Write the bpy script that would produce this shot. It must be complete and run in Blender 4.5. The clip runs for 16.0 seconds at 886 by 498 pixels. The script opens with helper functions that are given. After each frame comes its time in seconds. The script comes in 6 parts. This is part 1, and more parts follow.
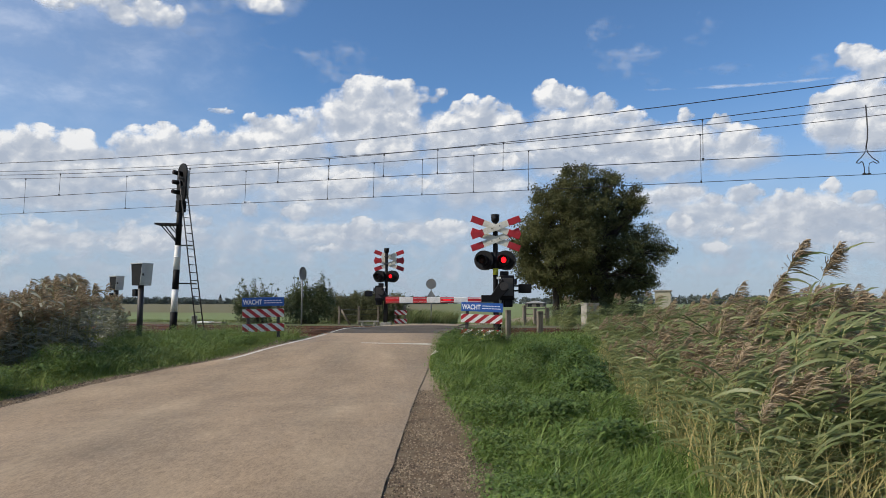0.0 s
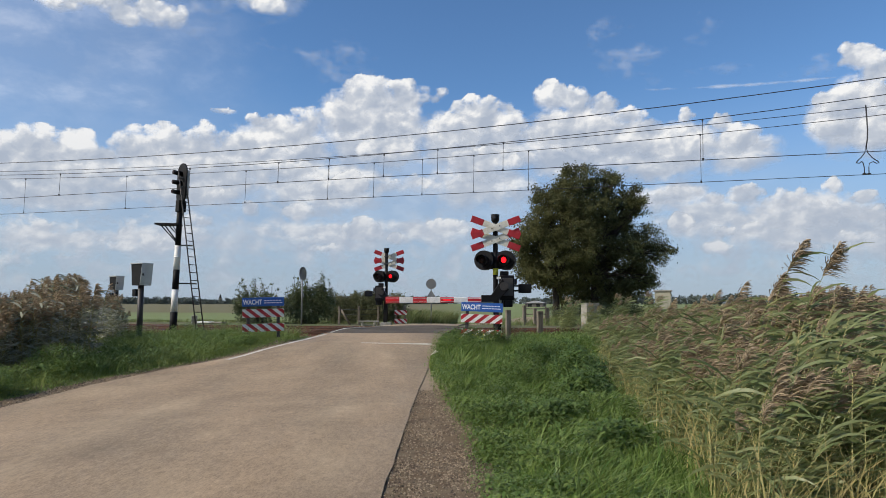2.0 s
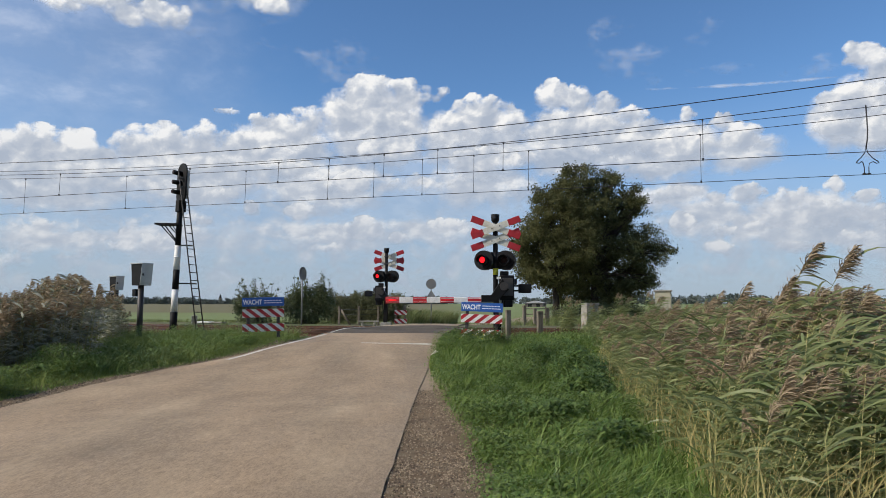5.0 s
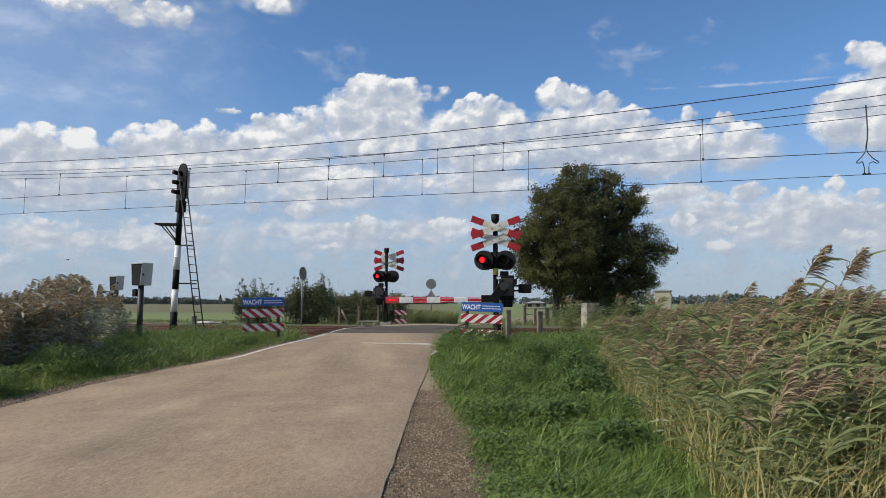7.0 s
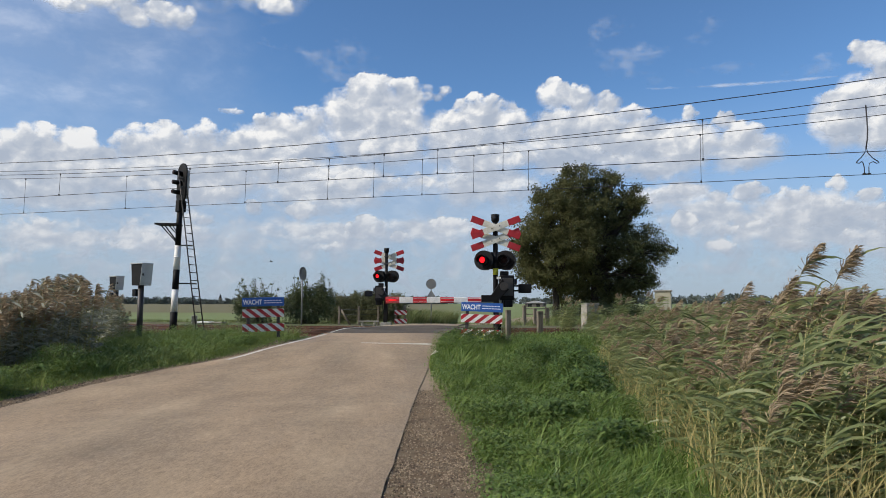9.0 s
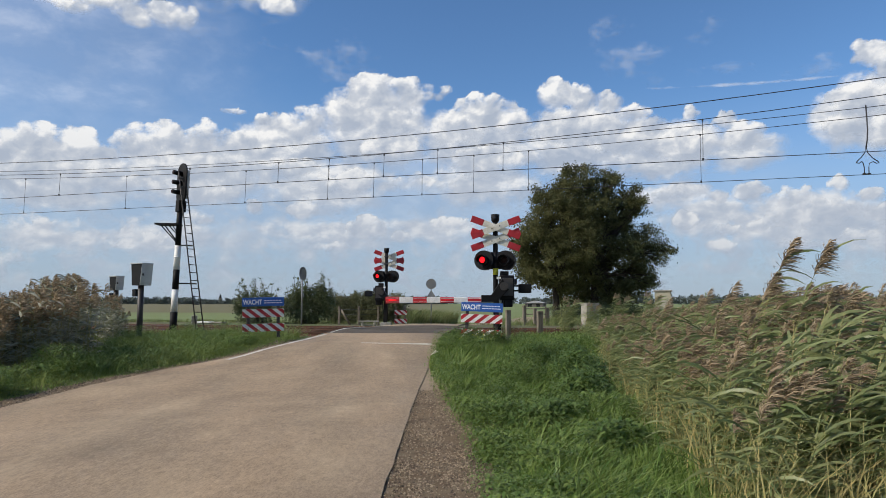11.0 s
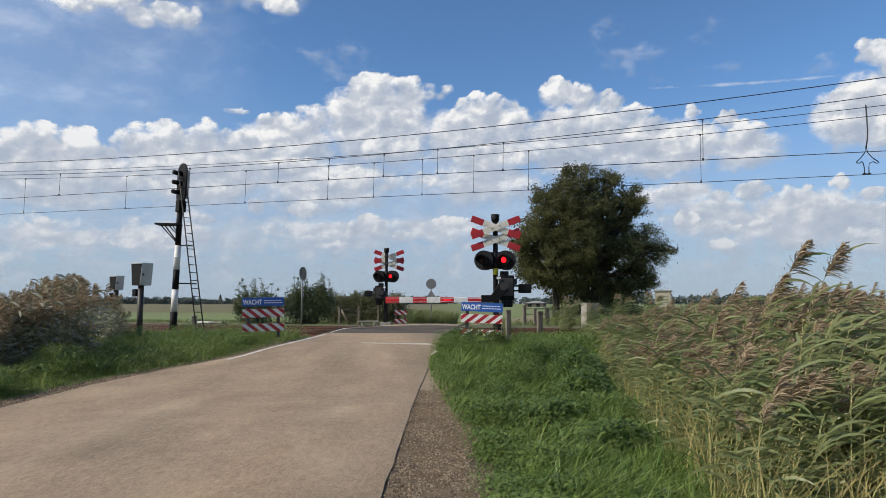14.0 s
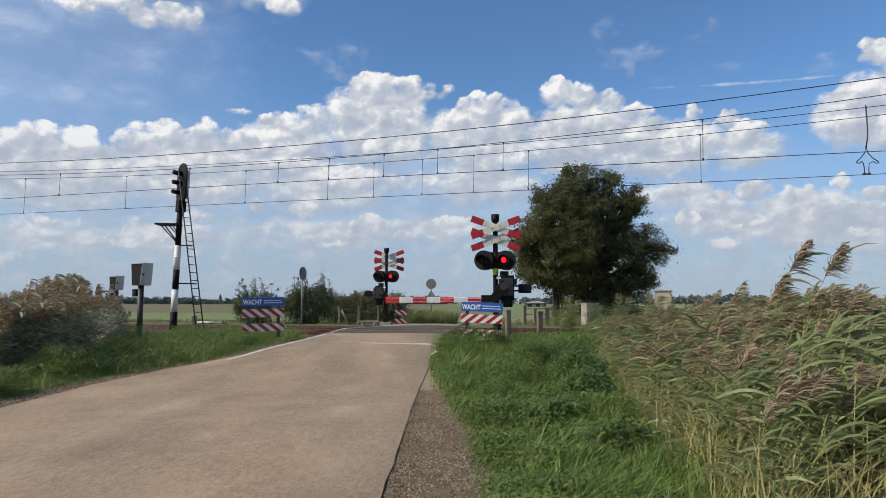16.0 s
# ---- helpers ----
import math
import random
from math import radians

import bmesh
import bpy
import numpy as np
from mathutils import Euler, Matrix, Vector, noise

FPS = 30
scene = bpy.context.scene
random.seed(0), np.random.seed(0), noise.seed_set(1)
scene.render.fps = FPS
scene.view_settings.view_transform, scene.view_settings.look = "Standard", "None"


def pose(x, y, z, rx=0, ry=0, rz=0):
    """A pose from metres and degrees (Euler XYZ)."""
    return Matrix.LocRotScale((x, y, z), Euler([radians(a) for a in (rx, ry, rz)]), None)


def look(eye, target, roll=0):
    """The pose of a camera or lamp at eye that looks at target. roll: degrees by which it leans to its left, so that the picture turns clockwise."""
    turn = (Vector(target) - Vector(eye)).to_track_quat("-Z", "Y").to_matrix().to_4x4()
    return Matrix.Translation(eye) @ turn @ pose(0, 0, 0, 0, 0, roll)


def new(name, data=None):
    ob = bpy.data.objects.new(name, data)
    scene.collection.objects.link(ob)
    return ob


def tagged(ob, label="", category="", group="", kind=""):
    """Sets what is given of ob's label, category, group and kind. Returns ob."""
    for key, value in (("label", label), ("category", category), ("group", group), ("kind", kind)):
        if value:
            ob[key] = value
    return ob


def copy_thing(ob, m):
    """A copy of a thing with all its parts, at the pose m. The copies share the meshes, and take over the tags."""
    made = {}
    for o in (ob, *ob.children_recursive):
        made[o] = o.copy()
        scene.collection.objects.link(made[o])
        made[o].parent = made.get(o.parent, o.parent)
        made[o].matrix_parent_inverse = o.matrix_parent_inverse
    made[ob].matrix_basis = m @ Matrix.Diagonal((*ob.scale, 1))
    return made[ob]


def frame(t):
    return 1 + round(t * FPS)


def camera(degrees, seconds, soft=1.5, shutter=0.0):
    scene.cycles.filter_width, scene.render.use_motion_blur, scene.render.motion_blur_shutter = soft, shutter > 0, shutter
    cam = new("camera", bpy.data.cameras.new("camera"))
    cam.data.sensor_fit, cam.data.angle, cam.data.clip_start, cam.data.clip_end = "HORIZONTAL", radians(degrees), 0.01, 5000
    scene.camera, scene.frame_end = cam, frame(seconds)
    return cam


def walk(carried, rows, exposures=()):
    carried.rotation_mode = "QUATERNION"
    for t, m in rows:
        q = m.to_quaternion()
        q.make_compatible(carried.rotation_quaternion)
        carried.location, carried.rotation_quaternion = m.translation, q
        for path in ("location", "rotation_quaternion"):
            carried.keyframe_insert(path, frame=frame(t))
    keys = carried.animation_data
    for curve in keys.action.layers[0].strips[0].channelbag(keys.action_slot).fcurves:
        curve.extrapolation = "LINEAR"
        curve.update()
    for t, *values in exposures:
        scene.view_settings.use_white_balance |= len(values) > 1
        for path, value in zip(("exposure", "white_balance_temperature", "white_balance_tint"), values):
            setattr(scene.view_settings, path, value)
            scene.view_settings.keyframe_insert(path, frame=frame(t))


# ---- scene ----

# ---------------------------------------------------------------- camera
cam = camera(68.57, 16.0, soft=0.9)
EYE = Vector((0.0, 0.0, 1.5))
CAM_POSE = pose(EYE.x, EYE.y, EYE.z, 90 + 4.77, 0, 0)
walk(cam, [(0.0, CAM_POSE), (16.0, CAM_POSE)], exposures=[(0.0, 0.0), (16.0, 0.0)])

# ---------------------------------------------------------------- light
SUN_DIR = Vector((-0.78, -0.24, 0.60)).normalized()
world = bpy.data.worlds.new("sky_world")
scene.world = world
world.use_nodes = True
wn = world.node_tree.nodes
sky = wn.new("ShaderNodeTexSky")
sky.sky_type = "NISHITA"
sky.sun_disc = False
sky.sun_elevation = math.asin(SUN_DIR.z)
sky.sun_rotation = math.atan2(SUN_DIR.x, SUN_DIR.y)
sky.air_density, sky.dust_density, sky.ozone_density = 1.0, 0.1, 2.5
sky.altitude = 800
SKY_STRENGTH = 0.115
sky_blue = wn.new("ShaderNodeMix")
sky_blue.data_type, sky_blue.blend_type = "RGBA", "MULTIPLY"
sky_blue.inputs[0].default_value = 1.0
sky_blue.inputs[7].default_value = (0.80, 1.04, 1.22, 1)
sky_co = wn.new("ShaderNodeTexCoord")
sky_up = wn.new("ShaderNodeSeparateXYZ")
sky_haze = wn.new("ShaderNodeMapRange")          # pale haze all round the horizon
sky_haze.interpolation_type = "SMOOTHSTEP"
sky_haze.inputs[1].default_value, sky_haze.inputs[2].default_value = -0.02, 0.33
sky_haze.inputs[3].default_value, sky_haze.inputs[4].default_value = 0.92, 0.0
sky_mix = wn.new("ShaderNodeMix")
sky_mix.data_type = "RGBA"
sky_mix.inputs[7].default_value = tuple(c / SKY_STRENGTH for c in (0.352, 0.425, 0.54)) + (1,)
wl = world.node_tree.links
wl.new(sky.outputs[0], sky_blue.inputs[6])
wl.new(sky_co.outputs["Generated"], sky_up.inputs[0])
wl.new(sky_up.outputs[2], sky_haze.inputs[0])
wl.new(sky_haze.outputs[0], sky_mix.inputs[0])
wl.new(sky_blue.outputs[2], sky_mix.inputs[6])
wl.new(sky_mix.outputs[2], wn["Background"].inputs[0])
wn["Background"].inputs[1].default_value = SKY_STRENGTH
sun = new("sun", bpy.data.lights.new("sun", "SUN"))
sun.data.energy, sun.data.angle, sun.data.color = 4.8, radians(0.6), (1.0, 0.925, 0.81)
sun.matrix_world = look(SUN_DIR * 50, (0, 0, 0))


# ---------------------------------------------------------------- building helpers
def smooth(a, b, t):
    t = np.clip((np.asarray(t, float) - a) / (b - a), 0, 1)
    return t * t * (3 - 2 * t)


def array_mesh(name, verts, *polys):
    """A mesh from vertex rows and index arrays, one array for each number of corners."""
    me = bpy.data.meshes.new(name)
    verts = np.asarray(verts, np.float32).reshape(-1, 3)
    me.vertices.add(len(verts))
    me.vertices.foreach_set("co", verts.ravel())
    loops = np.concatenate([np.asarray(p, np.int32).ravel() for p in polys])
    sizes = np.concatenate([np.full(len(p), np.asarray(p).shape[1], np.int32) for p in polys])
    me.loops.add(len(loops))
    me.loops.foreach_set("vertex_index", loops)
    me.polygons.add(len(sizes))
    me.polygons.foreach_set("loop_start", np.concatenate([[0], np.cumsum(sizes)[:-1]]).astype(np.int32))
    me.update(calc_edges=True)
    me.validate()
    return me


def ribbons(centre, half):
    """Thin bent strips: centre and half-width vectors, both (n, k, 3). Gives vertices and quads."""
    n, k = centre.shape[:2]
    v = np.stack([centre - half, centre + half], 2).reshape(-1, 3)
    a = (np.arange(n)[:, None] * k + np.arange(k - 1)[None]).ravel() * 2
    return v, np.stack([a, a + 1, a + 3, a + 2], 1)


def join_arrays(*pieces):
    vs, qs, at = [], [], 0
    for v, q in pieces:
        vs.append(v)
        qs.append(q + at)
        at += len(v)
    return np.concatenate(vs), np.concatenate(qs)


def box(size, m=None, bevel=0.0):
    """A bevelled box in a bmesh of its own."""
    bm = bmesh.new()
    bmesh.ops.create_cube(bm, size=1.0, matrix=Matrix.Diagonal((*size, 1)))
    if bevel:
        bmesh.ops.bevel(bm, geom=bm.edges[:], offset=bevel, segments=2, affect="EDGES", profile=0.5)
    if m is not None:
        bm.transform(m)
    return bm


def tube(points, radii, sides=10, caps=True):
    """A round bar along points, with a radius for each."""
    bm = bmesh.new()
    pts = [Vector(p) for p in points]
    if not hasattr(radii, "__len__"):
        radii = [radii] * len(pts)
    rings = []
    ref = Vector((0, 0, 1))
    for i, p in enumerate(pts):
        d = (pts[min(i + 1, len(pts) - 1)] - pts[max(i - 1, 0)]).normalized()
        u = d.cross(ref if abs(d.z) < 0.95 else Vector((1, 0, 0))).normalized()
        w = d.cross(u).normalized()
        rings.append([bm.verts.new(p + radii[i] * (math.cos(a) * u + math.sin(a) * w)) for a in (math.tau * j / sides for j in range(sides))])
    for a, b in zip(rings, rings[1:]):
        for j in range(sides):
            bm.faces.new((a[j], a[(j + 1) % sides], b[(j + 1) % sides], b[j]))
    if caps:
        bm.faces.new(rings[0][::-1])
        bm.faces.new(rings[-1])
    bmesh.ops.recalc_face_normals(bm, faces=bm.faces)
    for f in bm.faces:
        f.smooth = len(f.verts) == 4
    return bm


def merge(*bms):
    """Several bmeshes in one."""
    out = bmesh.new()
    for b in bms:
        me = bpy.data.meshes.new("tmp")
        b.to_mesh(me)
        b.free()
        out.from_mesh(me)
        bpy.data.meshes.remove(me)
    return out


def moved(bm, m):
    bm.transform(m)
    return bm


def prism(outline, depth, m=None, bevel=0.0):
    """A plate with the given outline in x and z, depth along y."""
    bm = bmesh.new()
    front = [bm.verts.new((x, -depth / 2, z)) for x, z in outline]
    f = bm.faces.new(front)
    ext = bmesh.ops.extrude_face_region(bm, geom=[f])
    bmesh.ops.translate(bm, vec=(0, depth, 0), verts=[v for v in ext["geom"] if isinstance(v, bmesh.types.BMVert)])
    bmesh.ops.recalc_face_normals(bm, faces=bm.faces)
    if bevel:
        bmesh.ops.bevel(bm, geom=bm.edges[:], offset=bevel, segments=2, affect="EDGES", profile=0.5)
    if m is not None:
        bm.transform(m)
    return bm


def disc(radius, depth, sides=28):
    return prism([(radius * math.cos(math.tau * i / sides), radius * math.sin(math.tau * i / sides)) for i in range(sides)], depth)


def part(name, bm, material, parent=None, label=""):
    """Links a bmesh (or a mesh) as one mesh object, under a thing or a part."""
    if isinstance(bm, bmesh.types.BMesh):
        me = bpy.data.meshes.new(name)
        bm.to_mesh(me)
        bm.free()
    else:
        me = bm
    if material is not None and not me.materials:
        me.materials.append(material)
    ob = new(name, me)
    if parent is not None:
        ob.parent = parent
    if label:
        ob["label"] = label
    return ob


def thing(name, m, label, category, group="", kind=""):
    ob = new(name)
    ob.empty_display_size = 0.2
    ob.matrix_world = m
    return tagged(ob, label, category, group, kind)


# ---------------------------------------------------------------- materials
def _math(nt, op, a, b=None, c=None):
    nd = nt.nodes.new("ShaderNodeMath")
    nd.operation = op
    for i, v in enumerate((a, b, c)):
        if v is None:
            continue
        if isinstance(v, (int, float)):
            nd.inputs[i].default_value = v
        else:
            nt.links.new(v, nd.inputs[i])
    return nd.outputs[0]


def mat(name, a, b=None, scale=4.0, rough=0.7, metal=0.0, bump=0.2, fine=60.0, fine_amount=0.25, stretch=(1, 1, 1), island=0.0, trans=0.0, spec=0.4, dirt=None, dirt_scale=1.5, dirt_amount=0.0):
    """Two colours mixed by a broad noise, a fine grain on top, bump, and stains if dirt is given."""
    m = bpy.data.materials.new(name)
    m.use_nodes = True
    nt = m.node_tree
    n, l = nt.nodes, nt.links
    bs = n["Principled BSDF"]
    b = b or tuple(c * 0.75 for c in a)
    co = n.new("ShaderNodeTexCoord")
    mp = n.new("ShaderNodeMapping")
    mp.inputs["Scale"].default_value = stretch
    l.new(co.outputs["Object"], mp.inputs[0])
    big = n.new("ShaderNodeTexNoise")
    big.inputs["Scale"].default_value, big.inputs["Detail"].default_value, big.inputs["Roughness"].default_value = scale, 5, 0.6
    l.new(mp.outputs[0], big.inputs["Vector"])
    ramp = n.new("ShaderNodeMapRange")
    ramp.inputs[1].default_value, ramp.inputs[2].default_value = 0.32, 0.68
    l.new(big.outputs[0], ramp.inputs[0])
    fac = ramp.outputs[0]
    if island:
        geo = n.new("ShaderNodeNewGeometry")
        mx = n.new("ShaderNodeMix")
        mx.inputs[0].default_value = island
        l.new(fac, mx.inputs[2])
        l.new(geo.outputs["Random Per Island"], mx.inputs[3])
        fac = mx.outputs[0]
    mix = n.new("ShaderNodeMix")
    mix.data_type = "RGBA"
    l.new(fac, mix.inputs[0])
    mix.inputs[6].default_value, mix.inputs[7].default_value = (*a, 1), (*b, 1)
    colour = mix.outputs[2]
    small = n.new("ShaderNodeTexNoise")
    small.inputs["Scale"].default_value, small.inputs["Detail"].default_value, small.inputs["Roughness"].default_value = fine, 6, 0.7
    l.new(mp.outputs[0], small.inputs["Vector"])
    if fine_amount:
        var = n.new("ShaderNodeMapRange")
        var.inputs[1].default_value, var.inputs[2].default_value = 0.25, 0.75
        var.inputs[3].default_value, var.inputs[4].default_value = 1 - fine_amount, 1 + fine_amount
        l.new(small.outputs[0], var.inputs[0])
        mul = n.new("ShaderNodeVectorMath")
        mul.operation = "SCALE"
        l.new(colour, mul.inputs[0])
        l.new(var.outputs[0], mul.inputs["Scale"])
        colour = mul.outputs[0]
    if dirt:
        dn = n.new("ShaderNodeTexNoise")
        dn.inputs["Scale"].default_value, dn.inputs["Detail"].default_value = dirt_scale, 7
        l.new(mp.outputs[0], dn.inputs["Vector"])
        dr = n.new("ShaderNodeMapRange")
        dr.inputs[1].default_value, dr.inputs[2].default_value, dr.inputs[4].default_value = 0.48, 0.7, dirt_amount
        l.new(dn.outputs[0], dr.inputs[0])
        dm = n.new("ShaderNodeMix")
        dm.data_type = "RGBA"
        l.new(dr.outputs[0], dm.inputs[0])
        l.new(colour, dm.inputs[6])
        dm.inputs[7].default_value = (*dirt, 1)
        colour = dm.outputs[2]
    l.new(colour, bs.inputs["Base Color"])
    bs.inputs["Roughness"].default_value, bs.inputs["Metallic"].default_value = rough, metal
    bs.inputs["Specular IOR Level"].default_value = spec
    if bump:
        bp = n.new("ShaderNodeBump")
        bp.inputs["Strength"].default_value, bp.inputs["Distance"].default_value = bump, 0.02
        l.new(small.outputs[0], bp.inputs["Height"])
        l.new(bp.outputs[0], bs.inputs["Normal"])
    if trans:
        tr = n.new("ShaderNodeBsdfTranslucent")
        l.new(colour, tr.inputs["Color"])
        ms = n.new("ShaderNodeMixShader")
        ms.inputs[0].default_value = trans
        l.new(bs.outputs[0], ms.inputs[1])
        l.new(tr.outputs[0], ms.inputs[2])
        l.new(ms.outputs[0], n["Material Output"].inputs[0])
    return m


M_ROAD = mat("worn_asphalt", (0.345, 0.245, 0.150), (0.24, 0.178, 0.115), 0.5, 0.85, bump=0.10, fine=30, fine_amount=0.34, stretch=(1.4, 0.5, 1), dirt=(0.43, 0.33, 0.21), dirt_scale=0.8, dirt_amount=0.35)


def wear_and_edge_tint(m):
    """Long pale and dark streaks along the road, as wheels leave them."""
    n, l = m.node_tree.nodes, m.node_tree.links
    bs = n["Principled BSDF"]
    base = bs.inputs["Base Color"].links[0].from_socket
    co = n.new("ShaderNodeTexCoord")
    for scale, detail, lo, hi in (((1.2, 0.05, 1), 4, 0.93, 1.07), ((1.1, 0.9, 1), 9, 0.84, 1.15), ((14.0, 6.0, 1), 9, 0.88, 1.12), ((70.0, 50.0, 1), 3, 0.86, 1.15)):
        mp = n.new("ShaderNodeMapping")
        mp.inputs["Scale"].default_value = scale
        l.new(co.outputs["Object"], mp.inputs[0])
        nz = n.new("ShaderNodeTexNoise")
        nz.inputs["Scale"].default_value, nz.inputs["Detail"].default_value = 1.0, detail
        l.new(mp.outputs[0], nz.inputs["Vector"])
        rg = n.new("ShaderNodeMapRange")
        rg.inputs[1].default_value, rg.inputs[2].default_value, rg.inputs[3].default_value, rg.inputs[4].default_value = 0.3, 0.7, lo, hi
        l.new(nz.outputs[0], rg.inputs[0])
        sc = n.new("ShaderNodeVectorMath")
        sc.operation = "SCALE"
        l.new(base, sc.inputs[0])
        l.new(rg.outputs[0], sc.inputs["Scale"])
        base = sc.outputs[0]
    # greyer, darker tint along the right-hand edge, its border wavering with noise
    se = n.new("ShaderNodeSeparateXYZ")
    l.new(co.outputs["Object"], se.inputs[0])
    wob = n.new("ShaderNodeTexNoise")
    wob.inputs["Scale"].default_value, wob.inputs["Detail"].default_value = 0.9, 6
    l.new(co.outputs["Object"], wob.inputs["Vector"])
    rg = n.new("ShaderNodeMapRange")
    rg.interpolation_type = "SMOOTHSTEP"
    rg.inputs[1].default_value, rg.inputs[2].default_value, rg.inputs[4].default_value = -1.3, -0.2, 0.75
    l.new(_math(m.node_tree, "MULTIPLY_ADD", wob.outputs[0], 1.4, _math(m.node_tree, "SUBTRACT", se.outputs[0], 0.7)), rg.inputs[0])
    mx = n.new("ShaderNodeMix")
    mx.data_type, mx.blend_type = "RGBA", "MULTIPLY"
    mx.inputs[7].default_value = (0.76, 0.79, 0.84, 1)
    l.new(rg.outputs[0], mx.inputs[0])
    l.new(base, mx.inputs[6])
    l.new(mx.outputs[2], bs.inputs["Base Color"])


wear_and_edge_tint(M_ROAD)
M_DECK = mat("dark_asphalt", (0.122, 0.102, 0.081), (0.085, 0.072, 0.058), 1.5, 0.9, bump=0.3, fine=120, spec=0.15)
M_PAINT = mat("road_paint", (0.66, 0.62, 0.54), (0.50, 0.46, 0.39), 3, 0.7, dirt=(0.25, 0.23, 0.2), dirt_scale=5, dirt_amount=0.5)
M_GRAVEL = mat("gravel", (0.205, 0.145, 0.088), (0.125, 0.088, 0.055), 2.2, 0.95, bump=0.9, fine=75, fine_amount=0.5, spec=0.2, dirt=(0.24, 0.19, 0.13), dirt_scale=4, dirt_amount=0.6)
M_STONE = mat("loose_stones", (0.40, 0.31, 0.21), (0.062, 0.045, 0.030), 3, 0.9, island=0.95, bump=0.2)
M_BALLAST = mat("ballast_stones", (0.20, 0.15, 0.12), (0.09, 0.065, 0.055), 3, 0.9, island=0.9)
M_GRASS = mat("grass_blades", (0.062, 0.130, 0.020), (0.24, 0.305, 0.082), 0.9, 0.5, bump=0, fine=3, fine_amount=0.3, island=0.75, trans=0.35, spec=0.3)
M_VERGE_PALE = mat("pale_verge_grass", (0.105, 0.17, 0.035), (0.29, 0.33, 0.105), 0.9, 0.5, bump=0, fine=3, fine_amount=0.3, island=0.7, trans=0.35, spec=0.3)
M_FIELDGRASS = mat("field_grass", (0.10, 0.15, 0.04), (0.21, 0.21, 0.085), 0.5, 0.7, bump=0, fine=3, island=0.6, trans=0.3)
M_DRYGRASS = mat("dry_grass", (0.46, 0.36, 0.15), (0.26, 0.25, 0.09), 1.2, 0.7, bump=0, fine=3, island=0.7, trans=0.3)
M_WEED = mat("weed_leaves", (0.075, 0.14, 0.026), (0.21, 0.27, 0.07), 1.5, 0.5, bump=0, fine=4, island=0.8, trans=0.3)
M_NETTLE = mat("nettle_leaves", (0.055, 0.115, 0.025), (0.165, 0.225, 0.06), 1.5, 0.55, bump=0, fine=4, island=0.8, trans=0.3)
M_REED_STALK = mat("reed_stalks", (0.38, 0.325, 0.14), (0.20, 0.225, 0.075), 1.0, 0.6, bump=0, fine=5, island=0.7)
M_REED_LEAF = mat("reed_leaves", (0.125, 0.175, 0.058), (0.33, 0.35, 0.155), 0.8, 0.45, bump=0, fine=6, island=0.75, trans=0.48, spec=0.5)
M_REED_OLD = mat("old_reed_leaves", (0.13, 0.145, 0.085), (0.50, 0.50, 0.42), 0.8, 0.5, bump=0, fine=6, island=0.8, trans=0.42)
M_PLUME = mat("reed_plumes", (0.45, 0.35, 0.225), (0.20, 0.148, 0.092), 3, 0.9, bump=0, fine=12, island=0.8, trans=0.3)
M_LEAF = mat("tree_leaves", (0.060, 0.070, 0.033), (0.18, 0.18, 0.085), 0.8, 0.8, bump=0, fine=2, fine_amount=0.3, island=0.3, trans=0.42, spec=0.1)
M_LEAF_OLIVE = mat("olive_tree_leaves", (0.065, 0.072, 0.032), (0.175, 0.17, 0.076), 0.8, 0.8, bump=0, fine=2, fine_amount=0.3, island=0.3, trans=0.42, spec=0.1)
M_SHRUB = mat("shrub_leaves", (0.06, 0.085, 0.034), (0.145, 0.16, 0.075), 0.8, 0.55, bump=0, fine=3, island=0.6, trans=0.25)
M_WILLOW = mat("willow_leaves", (0.105, 0.118, 0.055), (0.20, 0.195, 0.10), 0.8, 0.6, bump=0, fine=3, island=0.6, trans=0.3, spec=0.2)
# grey-blue distance haze is mixed into the leaf colours of the horizon trees
M_HAZED_LEAF = mat("far_woods", (0.07, 0.09, 0.082), (0.095, 0.112, 0.095), 0.03, 0.8, bump=0, fine=0.4, island=0.4)
M_BARK = mat("bark", (0.065, 0.053, 0.040), (0.035, 0.028, 0.022), 3, 0.9, bump=0.8, fine=14, stretch=(2, 2, 0.5))
M_BLACK = mat("black_paint", (0.008, 0.008, 0.009), (0.013, 0.013, 0.015), 5, 0.6, bump=0.05, spec=0.15)
M_DKSTEEL = mat("dark_steel", (0.045, 0.045, 0.05), (0.07, 0.062, 0.055), 6, 0.55, metal=0.3, bump=0.1)
M_WHITE = mat("white_paint", (0.78, 0.77, 0.74), (0.66, 0.65, 0.61), 3, 0.5, bump=0.03, dirt=(0.35, 0.33, 0.28), dirt_scale=4, dirt_amount=0.35)
M_CREAM = mat("weathered_white_board", (0.72, 0.69, 0.60), (0.60, 0.57, 0.48), 4, 0.55, bump=0.03, dirt=(0.4, 0.36, 0.28), dirt_scale=6, dirt_amount=0.4)
M_RED = mat("red_reflective", (0.42, 0.022, 0.03), (0.33, 0.02, 0.028), 5, 0.4, bump=0.03)
M_BOOMRED = mat("red_boom_band", (0.55, 0.02, 0.025), (0.42, 0.018, 0.025), 5, 0.4, bump=0.03)
M_BLUE = mat("blue_sign_plate", (0.02, 0.11, 0.42), (0.025, 0.095, 0.34), 4, 0.4, bump=0.02)
M_LETTER = mat("white_lettering", (0.82, 0.83, 0.85), (0.74, 0.76, 0.80), 6, 0.5, bump=0)
M_YELLOW = mat("yellow_band", (0.62, 0.60, 0.05), (0.5, 0.5, 0.04), 6, 0.5)
